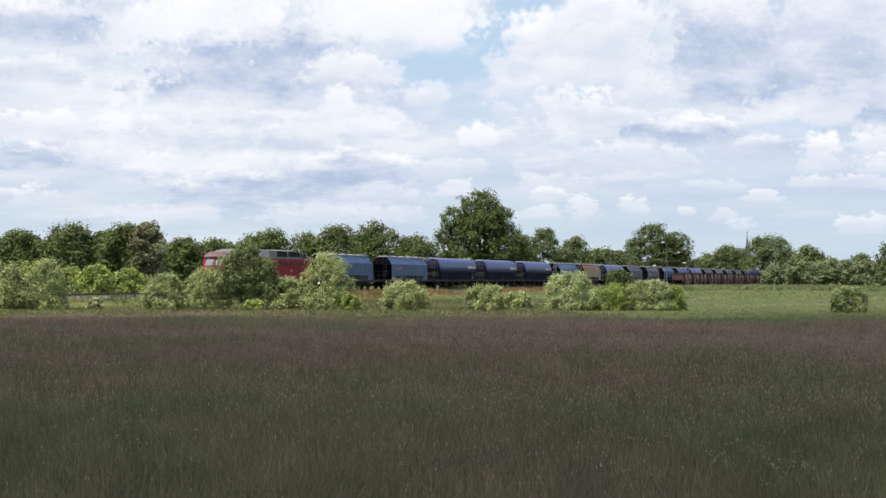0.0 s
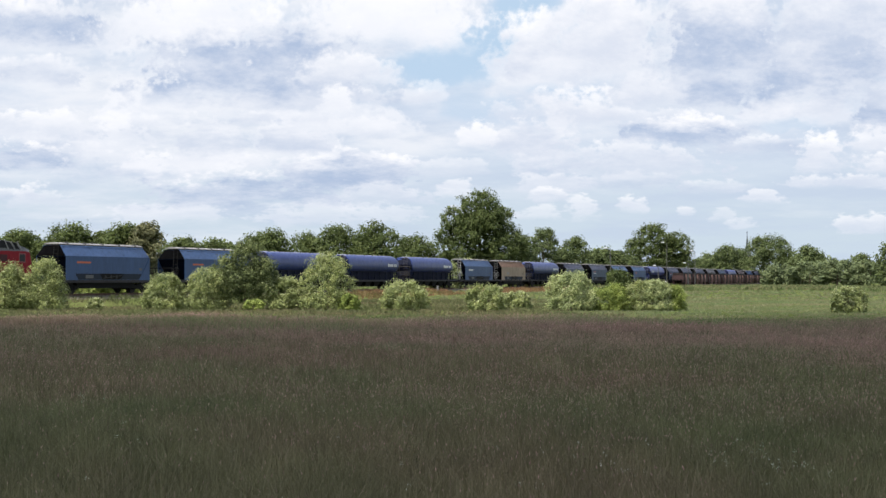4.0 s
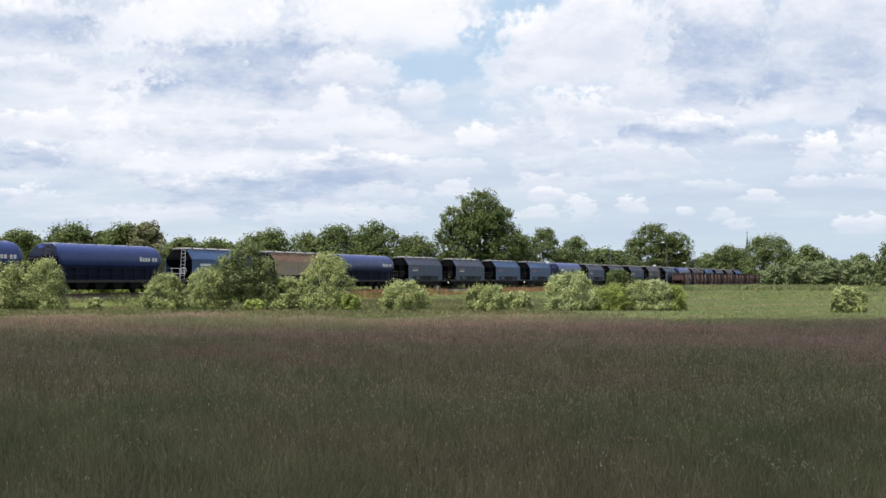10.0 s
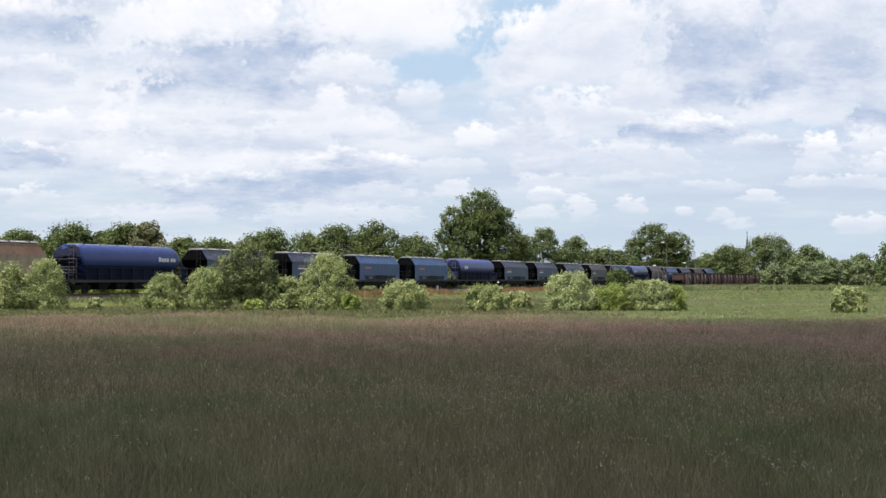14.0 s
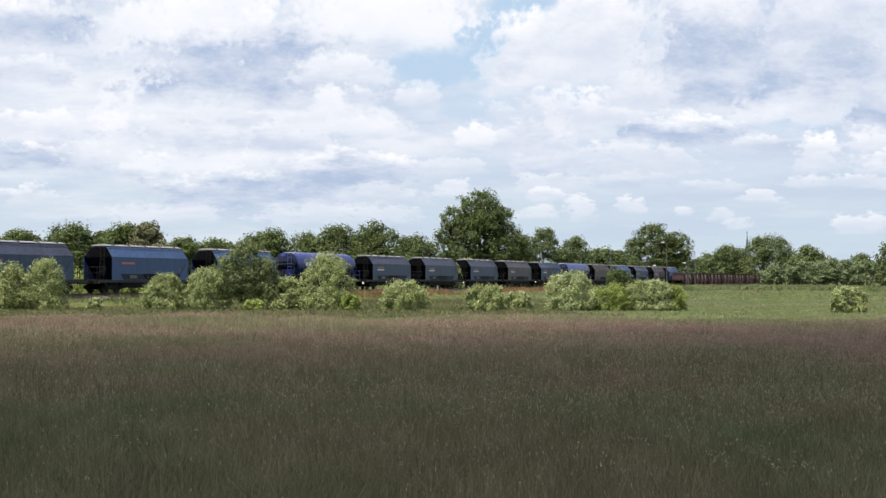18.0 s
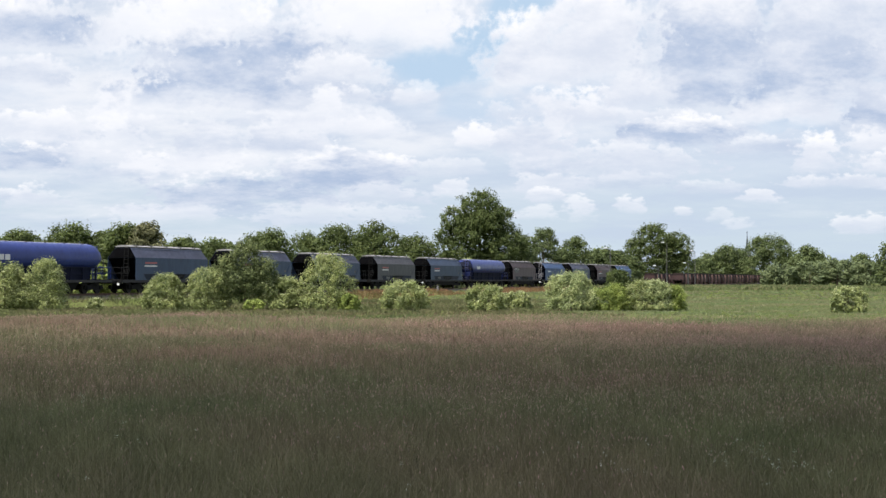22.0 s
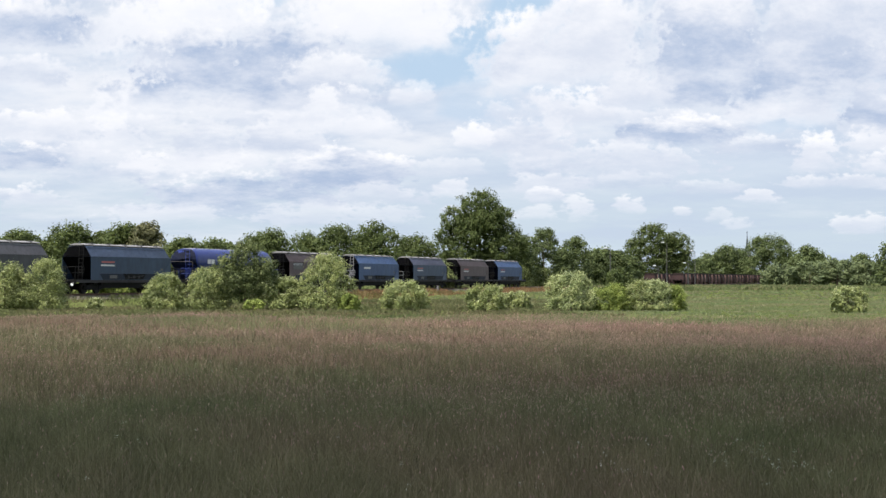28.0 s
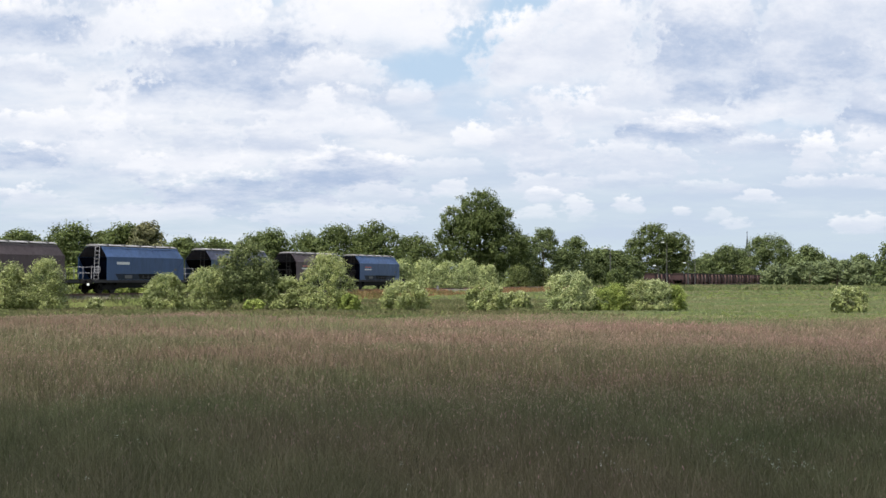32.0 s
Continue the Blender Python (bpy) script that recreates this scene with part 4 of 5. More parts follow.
def build_bushes():
    for x, y, wd, h in FRONT:
        woody("bush", RNG, x, y, wd, h, 0.02, F_LIME if wd in (3.4, 2.2, 1.7) else F_BUSH, int(3400 + 3900 * wd), 0.057, "leafy green elder bush on the meadow's edge", "bush", "bushes before the line", None, 0.062, 0.0 if wd in (3.4, 2.2, 1.7) else 0.11)
    for x, y, wd, h in PALE:
        woody("flowering_bush", RNG, x, y, wd, h, 0.02, F_BUSH_PALE, int(3400 + 3900 * wd), 0.057, "pale cream-flowering elder bush on the meadow's edge", "bush", "bushes before the line", None, 0.062, 0.16)
    tall = [(0.1, 0, 3.75, 1.15, 1.2, 1.2), (-1.1, 0, 2.8, 1.15, 1.2, 1.15), (1.35, 0, 2.6, 1.25, 1.2, 1.1), (-1.65, 0, 1.7, 1.1, 1.2, 1.1), (1.9, 0, 1.5, 1.05, 1.2, 1.0), (0, -0.3, 1.8, 1.6, 1.3, 1.3), (0, 0, 0.9, 1.6, 1.3, 0.8)]
    woody("tall_bush", RNG, -14.4, 99.5, 5.6, 5.05, 0.02, F_BUSH_DEEP, 40000, 0.057, "tall dense elder bush, dark within, on the meadow's edge", "bush", "bushes before the line", tall, 0.056, 0.014)
    woody("dark_bush", RNG, 16.6, 130, 3.0, 3.05, 0.02, F_DARK, 8000, 0.10, "rounded dark green bush beside the line", "bush", "bushes before the line", None, 0.08)
    for x, y, wd, h in BACK:
        woody("shrub", RNG, x, y, wd, h * (0.86 if y > 190 else 1.0), 0.02, F_BUSH_PALE if y > 190 and x < 9 else F_LIME if y < 140 else F_FRESH, 6500, 0.11, "pale yellow-green shrub on the far side of the track", "bush", "shrubs behind the line", None, 0.075, 0.05 if y > 190 and x < 9 else 0.0)
    # low growth along the far side of the line
    pts, out = [], []
    k = 26000
    s = RNG.uniform(70, 420, k)
    o = RNG.uniform(5.0, 9.5, k)
    hgt = RNG.uniform(0, 1, k) ** 1.4 * (1.3 + 0.8 * np.sin(s * 0.31) + 0.5 * np.sin(s * 0.83 + 2))
    p = np.array(AXIS)[None] + s[:, None] * np.array(DIR)[None] + o[:, None] * np.array(SIDE)[None]
    p[:, 2] = 0.62 + np.maximum(0.05, hgt)
    nn = np.tile(np.array([0, -0.4, 0.7]), (k, 1))
    tagged(leaf_mesh("undergrowth", p, nn, 0.16, RNG, F_FRESH), "low green undergrowth along the far side of the track", "undergrowth", kind="stuff")


def build_far_woods():
    """A belt of distant woodland that closes the skyline between the trees."""
    k = 42000
    x = RNG.uniform(-300, 420, k)
    y = 520 + RNG.uniform(0, 60, k) + 0.25 * np.abs(x)
    top = 5.2 + 1.6 * np.sin(x * 0.11) + 1.6 * np.sin(x * 0.27 + 1) + 1.2 * np.sin(x * 0.61 + 2)
    z = RNG.uniform(0, 1, k) ** 0.8 * top + RNG.normal(0, 0.35, k)
    p = np.stack([x, y, np.maximum(z, 0.2)], 1)
    tagged(leaf_mesh("far_woods", p, np.tile(np.array([-0.3, -0.6, 0.6]), (k, 1)), 0.62, RNG, F_MID), "belt of distant green woodland along the skyline", "woodland", kind="stuff")
    k = 30000
    x = RNG.uniform(-95, 12, k)
    y = 232 + RNG.uniform(0, 20, k) + 0.5 * np.maximum(0, x + 40)
    top = 6.0 + 2.4 * np.clip((-x - 28) / 15, 0, 1) + 1.2 * np.sin(x * 0.31) + 0.9 * np.sin(x * 0.77 + 1)
    z = RNG.uniform(0, 1, k) ** 0.8 * top
    p = np.stack([x, y, 0.5 + np.maximum(z, 0.1)], 1)
    tagged(leaf_mesh("thicket", p, np.tile(np.array([-0.3, -0.6, 0.6]), (k, 1)), 0.27, RNG, F_DARK), "dense dark thicket below the trees behind the railway", "thicket", kind="stuff")


build_trees()
build_bushes()
build_far_woods()


# ---- meadow ----
def blades(x, y, z, count, height, width, lean, rng):
    """Tapering blades: count for each tuft, as two-triangle strips with a bend."""
    k = len(x) * count
    bx = np.repeat(x, count) + rng.normal(0, 0.10, k)
    by = np.repeat(y, count) + rng.normal(0, 0.10, k)
    bz = np.repeat(z, count)
    h = np.repeat(height, count) * rng.uniform(0.5, 1.15, k)
    a = rng.uniform(0, 2 * np.pi, k)
    ln = rng.normal(0, lean, k) * h
    w = np.repeat(width, count) * rng.uniform(0.6, 1.3, k)
    yaw = rng.uniform(-0.9, 0.9, k)
    wx, wy = np.cos(yaw) * w, np.sin(yaw) * w
    v = np.empty((k, 4, 3))
    mx, my = bx + np.cos(a) * ln * 0.35, by + np.sin(a) * ln * 0.35
    v[:, 0] = np.stack([bx, by, bz], 1)
    v[:, 1] = np.stack([mx + wx, my + wy, bz + h * 0.6], 1)
    v[:, 2] = np.stack([bx + np.cos(a) * ln, by + np.sin(a) * ln, bz + h], 1)
    v[:, 3] = np.stack([mx - wx, my - wy, bz + h * 0.6], 1)
    return v


def heads(v, pick, size, rng):
    """Seed heads: slim spindles on the tips of some blades."""
    tip = v[pick, 2]
    k = len(tip)
    s = size * rng.uniform(0.6, 1.4, k)
    yaw = rng.uniform(0, np.pi, k)
    ox, oy = np.cos(yaw) * s * 0.22, np.sin(yaw) * s * 0.22
    q = np.empty((k, 4, 3))
    q[:, 0] = tip - np.stack([0 * s, 0 * s, s * 0.5], 1)
    q[:, 1] = tip + np.stack([ox, oy, 0 * s], 1)
    q[:, 2] = tip + np.stack([rng.normal(0, 0.3, k) * s, 0 * s, s * 0.9], 1)
    q[:, 3] = tip - np.stack([ox, oy, 0 * s], 1)
    return q


def scatter(y0, y1, per, rng, edge=0.36):
    k = int(per * edge * (y1 * y1 - y0 * y0))
    y = np.sqrt(rng.uniform(y0 * y0, y1 * y1, k))
    x = rng.uniform(-1, 1, k) * (edge * y + 1)
    return x, y


M_BLADE = grass_material("meadow_blades", (0.081, 0.074, 0.039), (0.130, 0.117, 0.061), (0.192, 0.165, 0.102), 0.6, 0.3, 0.28)
M_HEAD = grass_material("reddish_seed_heads", (0.221, 0.141, 0.118), (0.283, 0.186, 0.155), (0.356, 0.249, 0.200), 0.6)
M_TURF = grass_material("short_turf_blades", (0.069, 0.071, 0.033), (0.110, 0.107, 0.051), (0.164, 0.149, 0.081), 0.3, 0.3, 0.2)
M_FESCUE = grass_material("pinkish_fescue_blades", (0.124, 0.090, 0.061), (0.181, 0.131, 0.091), (0.237, 0.174, 0.127), 0.6, 0.3, 0.2)
M_RIM = grass_material("rim_grass_blades", (0.094, 0.101, 0.047), (0.159, 0.161, 0.078), (0.234, 0.221, 0.125), 0.4, 0.3, 0.2)
M_HAY = grass_material("mown_field_blades", (0.132, 0.149, 0.073), (0.162, 0.173, 0.088), (0.193, 0.194, 0.108), 0.3, 0.3, 0.06)
M_STRIP = grass_material("tall_field_grass", (0.085, 0.105, 0.042), (0.135, 0.15, 0.066), (0.20, 0.195, 0.10), 0.8, 0.3, 0.22)
M_SORREL = grass_material("rust_red_weed", (0.15, 0.085, 0.045), (0.22, 0.12, 0.07), (0.24, 0.17, 0.08), 0.4)
M_UMBEL = grass_material("white_umbels", (0.30, 0.30, 0.24), (0.38, 0.38, 0.30), (0.5, 0.5, 0.42), 0.5)


def height_at(x, y):
    return np.array([ground_z(a, b) for a, b in zip(x, y)])


def build_meadow():
    rng = np.random.default_rng(11)
    vs, hs, fs, gs = [], [], [], []
    for y0, y1, per, cnt, wd, lean in ((8, 22, 95, 7, 0.0038, 0.62), (22, 42, 40, 6, 0.0070, 0.50), (42, 82, 20, 6, 0.013, 0.40)):
        x, y = scatter(y0, y1, per, rng)
        rim = 77 - 9 * np.clip((x - 5) / 18, 0, 1) + 3.0 * np.sin(x * 0.33) + 2.0 * np.sin(x * 0.9 + 1) + rng.normal(0, 1.2, len(x))
        x, y, rim = x[y < rim], y[y < rim], rim[y < rim]
        wave = 0.5 + 0.5 * np.sin(x * 0.35 + 1.7 * np.sin(y * 0.21)) * np.sin(y * 0.27 + x * 0.09)
        hgt = (0.36 + 0.16 * wave + rng.normal(0, 0.05, len(x))) * (1 - 0.55 * np.clip((y - rim + 14) / 14, 0, 1))
        v = blades(x, y, np.full(len(x), -0.02), cnt, hgt, np.full(len(x), wd), lean, rng)
        vx, vy = v[:, 2, 0], v[:, 2, 1]
        far = vy > 36 + 5 * np.sin(vx * 0.23) - 0.45 * vx + rng.normal(0, 9, len(v))
        # a green strip runs along the rim but for its western end
        green = (vy > 57 + 4 * np.sin(vx * 0.31 + 1) + 3 * np.sin(vx * 0.12) + rng.normal(0, 4, len(v))) & (vx > -11 + rng.normal(0, 5, len(v)))
        vs.append(v[~far & ~green])
        fs.append(v[far & ~green])
        gs.append(v[green])
        # the red heads stand in drifts, thicker far out and towards the right
        drift = 0.5 + 0.28 * np.sin(vx * 0.21 + 1.3 * np.sin(vy * 0.13)) + 0.24 * np.sin(vy * 0.31 + 0.17 * vx + 1.0) + 0.018 * vx
        odds = np.clip((vy - 8) / 24, 0.2, 1.0) * np.clip((0.03 + 0.0165 * vy) * np.clip(drift * 1.5, 0.15, 2.0), 0.02, 0.9)
        pick = np.nonzero((rng.uniform(0, 1, len(v)) < odds) & (v[:, 2, 2] > 0.26) & (~green | (rng.uniform(0, 1, len(v)) < 0.15)))[0]
        hs.append(heads(v, pick, 0.016 + 0.0006 * v[pick, 2, 1], rng))
    v = np.concatenate(vs).reshape(-1, 3)
    tagged(mesh_np("meadow_grass", v, np.arange(len(v)).reshape(-1, 4), M_BLADE), "tall uncut green meadow grass in cloud shade", "grass", kind="stuff")
    v = np.concatenate(fs).reshape(-1, 3)
    tagged(mesh_np("fescue_grass", v, np.arange(len(v)).reshape(-1, 4), M_FESCUE), "pinkish-tan flowering grass along the meadow's far rim", "grass", kind="stuff")
    v = np.concatenate(gs).reshape(-1, 3)
    tagged(mesh_np("rim_grass", v, np.arange(len(v)).reshape(-1, 4), M_RIM), "soft green grass along the meadow's far rim", "grass", kind="stuff")
    v = np.concatenate(hs).reshape(-1, 3)
    tagged(mesh_np("seed_heads", v, np.arange(len(v)).reshape(-1, 4), M_HEAD), "reddish-brown flowering grass heads over the meadow", "grass", kind="stuff")
    # shorter, sunlit turf from the meadow's edge to the line
    x, y = scatter(62, 150, 4.6, rng, 0.37)
    d = np.array([track_dist(a, b)[0] for a, b in zip(x, y)])
    keep = d < -2.1
    x, y, d = x[keep], y[keep], d[keep]
    mown = (x > 9 + 2 * np.sin(y * 0.4)) & (y > 70 + 5 * np.sin(x * 0.5)) & (d < -8)
    tall = rng.uniform(0.08, 0.22, len(x)) * np.where(d > -5.5, 2.1, 1.0) * np.where(mown, 0.55, 1.0)
    v = blades(x, y, height_at(x, y), 4, tall, np.full(len(x), 0.035), 0.35, rng).reshape(len(x), 4, 4, 3)
    for pick, name, mm, lab in ((~mown, "turf", M_TURF, "short bright green turf beside the railway bank"), (mown, "mown_grass", M_HAY, "pale mown grass of the field beyond the meadow")):
        q = v[pick].reshape(-1, 3)
        tagged(mesh_np(name, q, np.arange(len(q)).reshape(-1, 4), mm), lab, "grass", kind="stuff")
    x, y = scatter(150, 340, 0.62, rng, 0.38)
    d = np.array([track_dist(a, b)[0] for a, b in zip(x, y)])
    keep = (d < -3.0) & (x > -25)
    x, y, d = x[keep], y[keep], d[keep]
    edge = (y > 226 + 4 * np.sin(x * 0.12) + 2 * np.sin(x * 0.41)) & (d > -190)
    for pick, name, mm, hh, lab in ((~edge, "mown_field", M_HAY, 0.13, "sunlit yellow-green mown field reaching to the station"), (edge, "tall_grass_strip", M_STRIP, 0.55, "strip of taller olive grass before the station")):
        q = blades(x[pick], y[pick], height_at(x[pick], y[pick]), 6, hh * rng.uniform(0.6, 1.2, pick.sum()), np.full(pick.sum(), 0.12), 0.35, rng).reshape(-1, 3)
        tagged(mesh_np(name, q, np.arange(len(q)).reshape(-1, 4), mm), lab, "grass", kind="stuff")
    # rust-red sorrel on the bank
    s = rng.uniform(160, 262, 5200)
    o = -rng.uniform(2.8, 8.0, 5200)
    p = np.array(AXIS)[None] + s[:, None] * np.array(DIR) + o[:, None] * np.array(SIDE)
    keep = np.sin(s * 0.33) + np.sin(s * 0.11 + 1) + rng.normal(0, 0.7, len(s)) > 0.2
    p = p[keep]
    v = blades(p[:, 0], p[:, 1], height_at(p[:, 0], p[:, 1]), 4, rng.uniform(0.25, 0.6, len(p)), np.full(len(p), 0.03), 0.3, rng).reshape(-1, 3)
    tagged(mesh_np("sorrel", v, np.arange(len(v)).reshape(-1, 4), M_SORREL), "rust-red sorrel flowering on the railway bank", "weeds", kind="stuff")
    # a few pale flowers in the near grass
    x, y = scatter(9, 46, 0.34, rng, 0.34)
    x = np.concatenate([x, rng.normal(3.2, 0.28, 26), rng.normal(1.9, 0.35, 8)])
    y = np.concatenate([y, rng.normal(13.5, 0.6, 26), rng.normal(14.2, 0.5, 8)])
    z = rng.uniform(0.34, 0.5, len(x))
    tip = np.stack([x, y, z], 1)
    pts = np.repeat(tip, 5, axis=0) + rng.normal(0, 0.018, (len(x) * 5, 3))
    tagged(leaf_mesh("meadow_flowers", pts, np.tile(np.array([0, -0.3, 0.9]), (len(pts), 1)), 0.0095, rng, M_UMBEL), "small pale meadow flowers among the grass", "flowers", kind="stuff")


build_meadow()


# ---- station end: parked stake wagons, lamps, spire ----
P_OXIDE = paint("red_oxide_paint", (0.034, 0.015, 0.015), 0.7, 0.5, 0.3)
P_STAKE = paint("weathered_stake_paint", (0.15, 0.088, 0.078), 0.7, 0.4, 0.3)


def stake_wagon():
    w = tagged(new("stake_wagon"), "parked red-oxide flat wagon with pale upright stakes", "flat wagon", "parked flat wagons")
    box_part("floor", (-9.6, 9.6, -1.4, 1.4, 1.0, 1.25), P_OXIDE, w)
    for s in (-1, 1):
        box_part("side_board", (-9.5, 9.5, s * 1.36 - 0.03, s * 1.36 + 0.03, 1.25, 1.95), P_OXIDE, w)
        box_part("side_sill", (-9.6, 9.6, s * 1.2 - 0.08, s * 1.2 + 0.08, 0.55, 1.0), P_OXIDE, w)
        for i in range(4):
            c = -7.2 + i * 4.8
            bm = bmesh.new()
            add_loft(bm, [[(c - a, s * 1.50 - b, z), (c + a, s * 1.50 - b, z), (c + a, s * 1.50 + b, z), (c - a, s * 1.50 + b, z)] for a, b, z in ((0.20, 0.20, 0.0), (0.20, 0.20, 1.5), (0.15, 0.15, 2.45))])
            part("stake", bm, P_STAKE if s < 0 and i != 2 else P_OXIDE, w)
    for e in (-1, 1):
        box_part("end_board", (min(e * 9.5, e * 9.6), max(e * 9.5, e * 9.6), -1.35, 1.35, 1.25, 2.2), P_OXIDE, w)
        bogie(w, e * 7.0)
        buffers(w, e * 9.6, e)
    load = box_part("stacked_timber", (-9.3, 9.3, -1.25, 1.25, 1.25, 2.76), M_TIMBER, w)
    return w


M_TIMBER = plain("dark_timber_load", (0.022, 0.015, 0.014), 0.95, 0.0, 0.5, 2.0)


def build_station():
    first = stake_wagon()
    for i in range(14):
        s, off = (363 + i * 20.6, -4.6) if i < 11 else (373.5 + (i - 11) * 20.6, 4.6)
        m = Matrix.Translation(on_track(s, off, RAIL)) @ pose(0, 0, 0, 0, 0, 90 - THETA)
        if i:
            copy_thing(first, m)
        else:
            first.matrix_basis = m
    bm = bmesh.new()
    add_loft(bm, [[on_track(s, -4.6 + o, z) for o, z in ((-1.8, 0.2), (-1.3, 0.82), (1.3, 0.82), (1.8, 0.2))] for s in (350, 620)])
    tagged(part("siding_bed", bm, M_BALLAST), "stone bed of the siding under parked wagons", "track bed", kind="structure")
    for off in (-0.75, 0.75):
        bm = bmesh.new()
        add_loft(bm, [[on_track(s, -4.6 + off + o, z) for o, z in ((-0.05, 0.82), (0.05, 0.82), (0.036, RAIL), (-0.036, RAIL))] for s in (350, 620)])
        tagged(part("rail", bm, M_RAIL), "rusty siding rail under parked wagons", "rail", "siding rails", "structure")
    bm = bmesh.new()
    add_loft(bm, [[on_track(s, 4.6 + o, z) for o, z in ((-1.6, 0.5), (-1.3, 1.0), (1.3, 1.0), (1.8, 0.2))] for s in (360, 428)])
    tagged(part("siding_bed", bm, M_BALLAST), "stone bed of a loop line under parked wagons", "track bed", kind="structure")
    pole_mat = plain("lamp_post_grey", (0.075, 0.075, 0.072), 0.6)
    for s, h in ((275.0, 7.4), (316.7, 4.6), (325.4, 9.8), (349.8, 5.6), (358.3, 8.6)):
        x, y, up = on_track(s, -7.8, 0.0)
        lamp = tagged(new("platform_lamp"), "slim grey lamp post with a pale lamp head", "lamp post", "station lamps")
        lamp.matrix_basis = Matrix.Translation((x, y, ground_z(x, y)))
        bm = bmesh.new()
        add_cyl(bm, (0, 0, 0), (0, 0, h), 0.10, 0.055, 8)
        part("post", bm, pole_mat, lamp)
        bm = bmesh.new()
        add_cyl(bm, (0, 0, h - 0.1), (-0.7, 0, h + 0.05), 0.04, 0.04, 6)
        part("bracket", bm, pole_mat, lamp)
        bm = bmesh.new()
        add_box(bm, -1.15, -0.55, -0.18, 0.18, h - 0.02, h + 0.22)
        bmesh.ops.bevel(bm, geom=bm.edges, offset=0.05, segments=1, affect="EDGES")
        part("lamp_head", bm, M_WHITE, lamp)
    mark = tagged(new("marker_post"), "small white distance post beside the track", "marker post")
    mark.matrix_basis = Matrix.Translation(on_track(199.5, -2.9, 0.55))
    box_part("stone", (-0.14, 0.14, -0.12, 0.12, 0.0, 0.75), M_HATCH, mark, "", 0.03)
    box_part("cap", (-0.17, 0.17, -0.15, 0.15, 0.75, 0.83), M_HATCH, mark)
    slate = plain("slate_spire", (0.035, 0.04, 0.05), 0.8)
    sp = tagged(new("church_spire"), "slender dark slate church spire above far trees", "church tower")
    sp.matrix_basis = Matrix.Translation((199.4, 900, 0))
    bm = bmesh.new()
    add_box(bm, -2.6, 2.6, -2.6, 2.6, 0, 17)
    part("tower", bm, plain("brick_tower", (0.25, 0.14, 0.10), 0.9), sp)
    bm = bmesh.new()
    prof = [(3.0, 17.0), (1.5, 20.5), (0.85, 24), (0.42, 28), (0.14, 32.2)]
    add_loft(bm, [[(r * math.cos(a), r * math.sin(a), z) for a in (math.pi / 4 * i for i in range(8))] for r, z in prof])
    part("spire_roof", bm, slate, sp)
    bm = bmesh.new()
    add_cyl(bm, (0, 0, 32), (0, 0, 34), 0.2, 0.12, 6)
    add_box(bm, -0.5, 0.5, -0.06, 0.06, 33, 33.2)
    part("cross", bm, slate, sp)


build_station()


# ---- sky backdrop ----
SHEET_Y, NEAR_Y = 4500.0, 4400.0
SKY_GLOW = 0.53


class SkyNodes:
    """Short names for the nodes of a cloud sheet; u and w are spans of 100 units across and above the skyline."""

    def __init__(self, tree, y=None):
        self.n, self.l = tree.nodes, tree.links
        if y is None:
            return
        tc = self.n.new("ShaderNodeTexCoord")
        sep = self.n.new("ShaderNodeSeparateXYZ")
        self.l.new(tc.outputs["Object"], sep.inputs[0])
        self.u = self.mth("MULTIPLY", sep.outputs["X"], 24.30 / y)
        self.w = self.mth("MULTIPLY", sep.outputs["Z"], 24.30 / y)
        # the cloud deck seen in perspective: finer towards the skyline
        far = self.mth("ADD", self.mth("MAXIMUM", self.w, 0.0), 1.3)
        self.deck_u = self.mth("MULTIPLY", self.u, 1.15)
        self.deck_w = self.mth("MULTIPLY", self.mth("LOGARITHM", far, 2.718), 5.0)

    def val(self, v, sock):
        if hasattr(v, "is_linked"):
            self.l.new(v, sock)
        else:
            sock.default_value = v

    def mth(self, op, a, b=0.0, c=0.0):
        q = self.n.new("ShaderNodeMath")
        q.operation = op
        for v, sock in zip((a, b, c), q.inputs):
            self.val(v, sock)
        return q.outputs[0]

    def step(self, v, a, b, lo=0.0, hi=1.0):
        q = self.n.new("ShaderNodeMapRange")
        q.interpolation_type = "SMOOTHSTEP"
        self.val(v, q.inputs["Value"])
        for key, x in (("From Min", a), ("From Max", b), ("To Min", lo), ("To Max", hi)):
            q.inputs[key].default_value = x
        return q.outputs["Result"]

    def fbm(self, scale, seed, wide=1.0, detail=6.0, rough=0.55):
        """Turbulence about 0, drawn out sideways by wide."""
        cmb = self.n.new("ShaderNodeCombineXYZ")
        self.l.new(self.mth("MULTIPLY", self.deck_u, 1.0 / wide), cmb.inputs["X"])
        self.l.new(self.deck_w, cmb.inputs["Y"])
        cmb.inputs["Z"].default_value = seed
        t = self.n.new("ShaderNodeTexNoise")
        t.inputs["Scale"].default_value, t.inputs["Detail"].default_value, t.inputs["Roughness"].default_value = scale, detail, rough
        self.l.new(cmb.outputs[0], t.inputs["Vector"])
        return self.mth("SUBTRACT", t.outputs["Fac"], 0.5)

    def mix(self, f, a, b):
        return mixc(self.n, self.l, f, a, b)


WHITE_TOP, GREY_BASE = (1.05, 1.05, 1.08), (0.43, 0.535, 0.735)


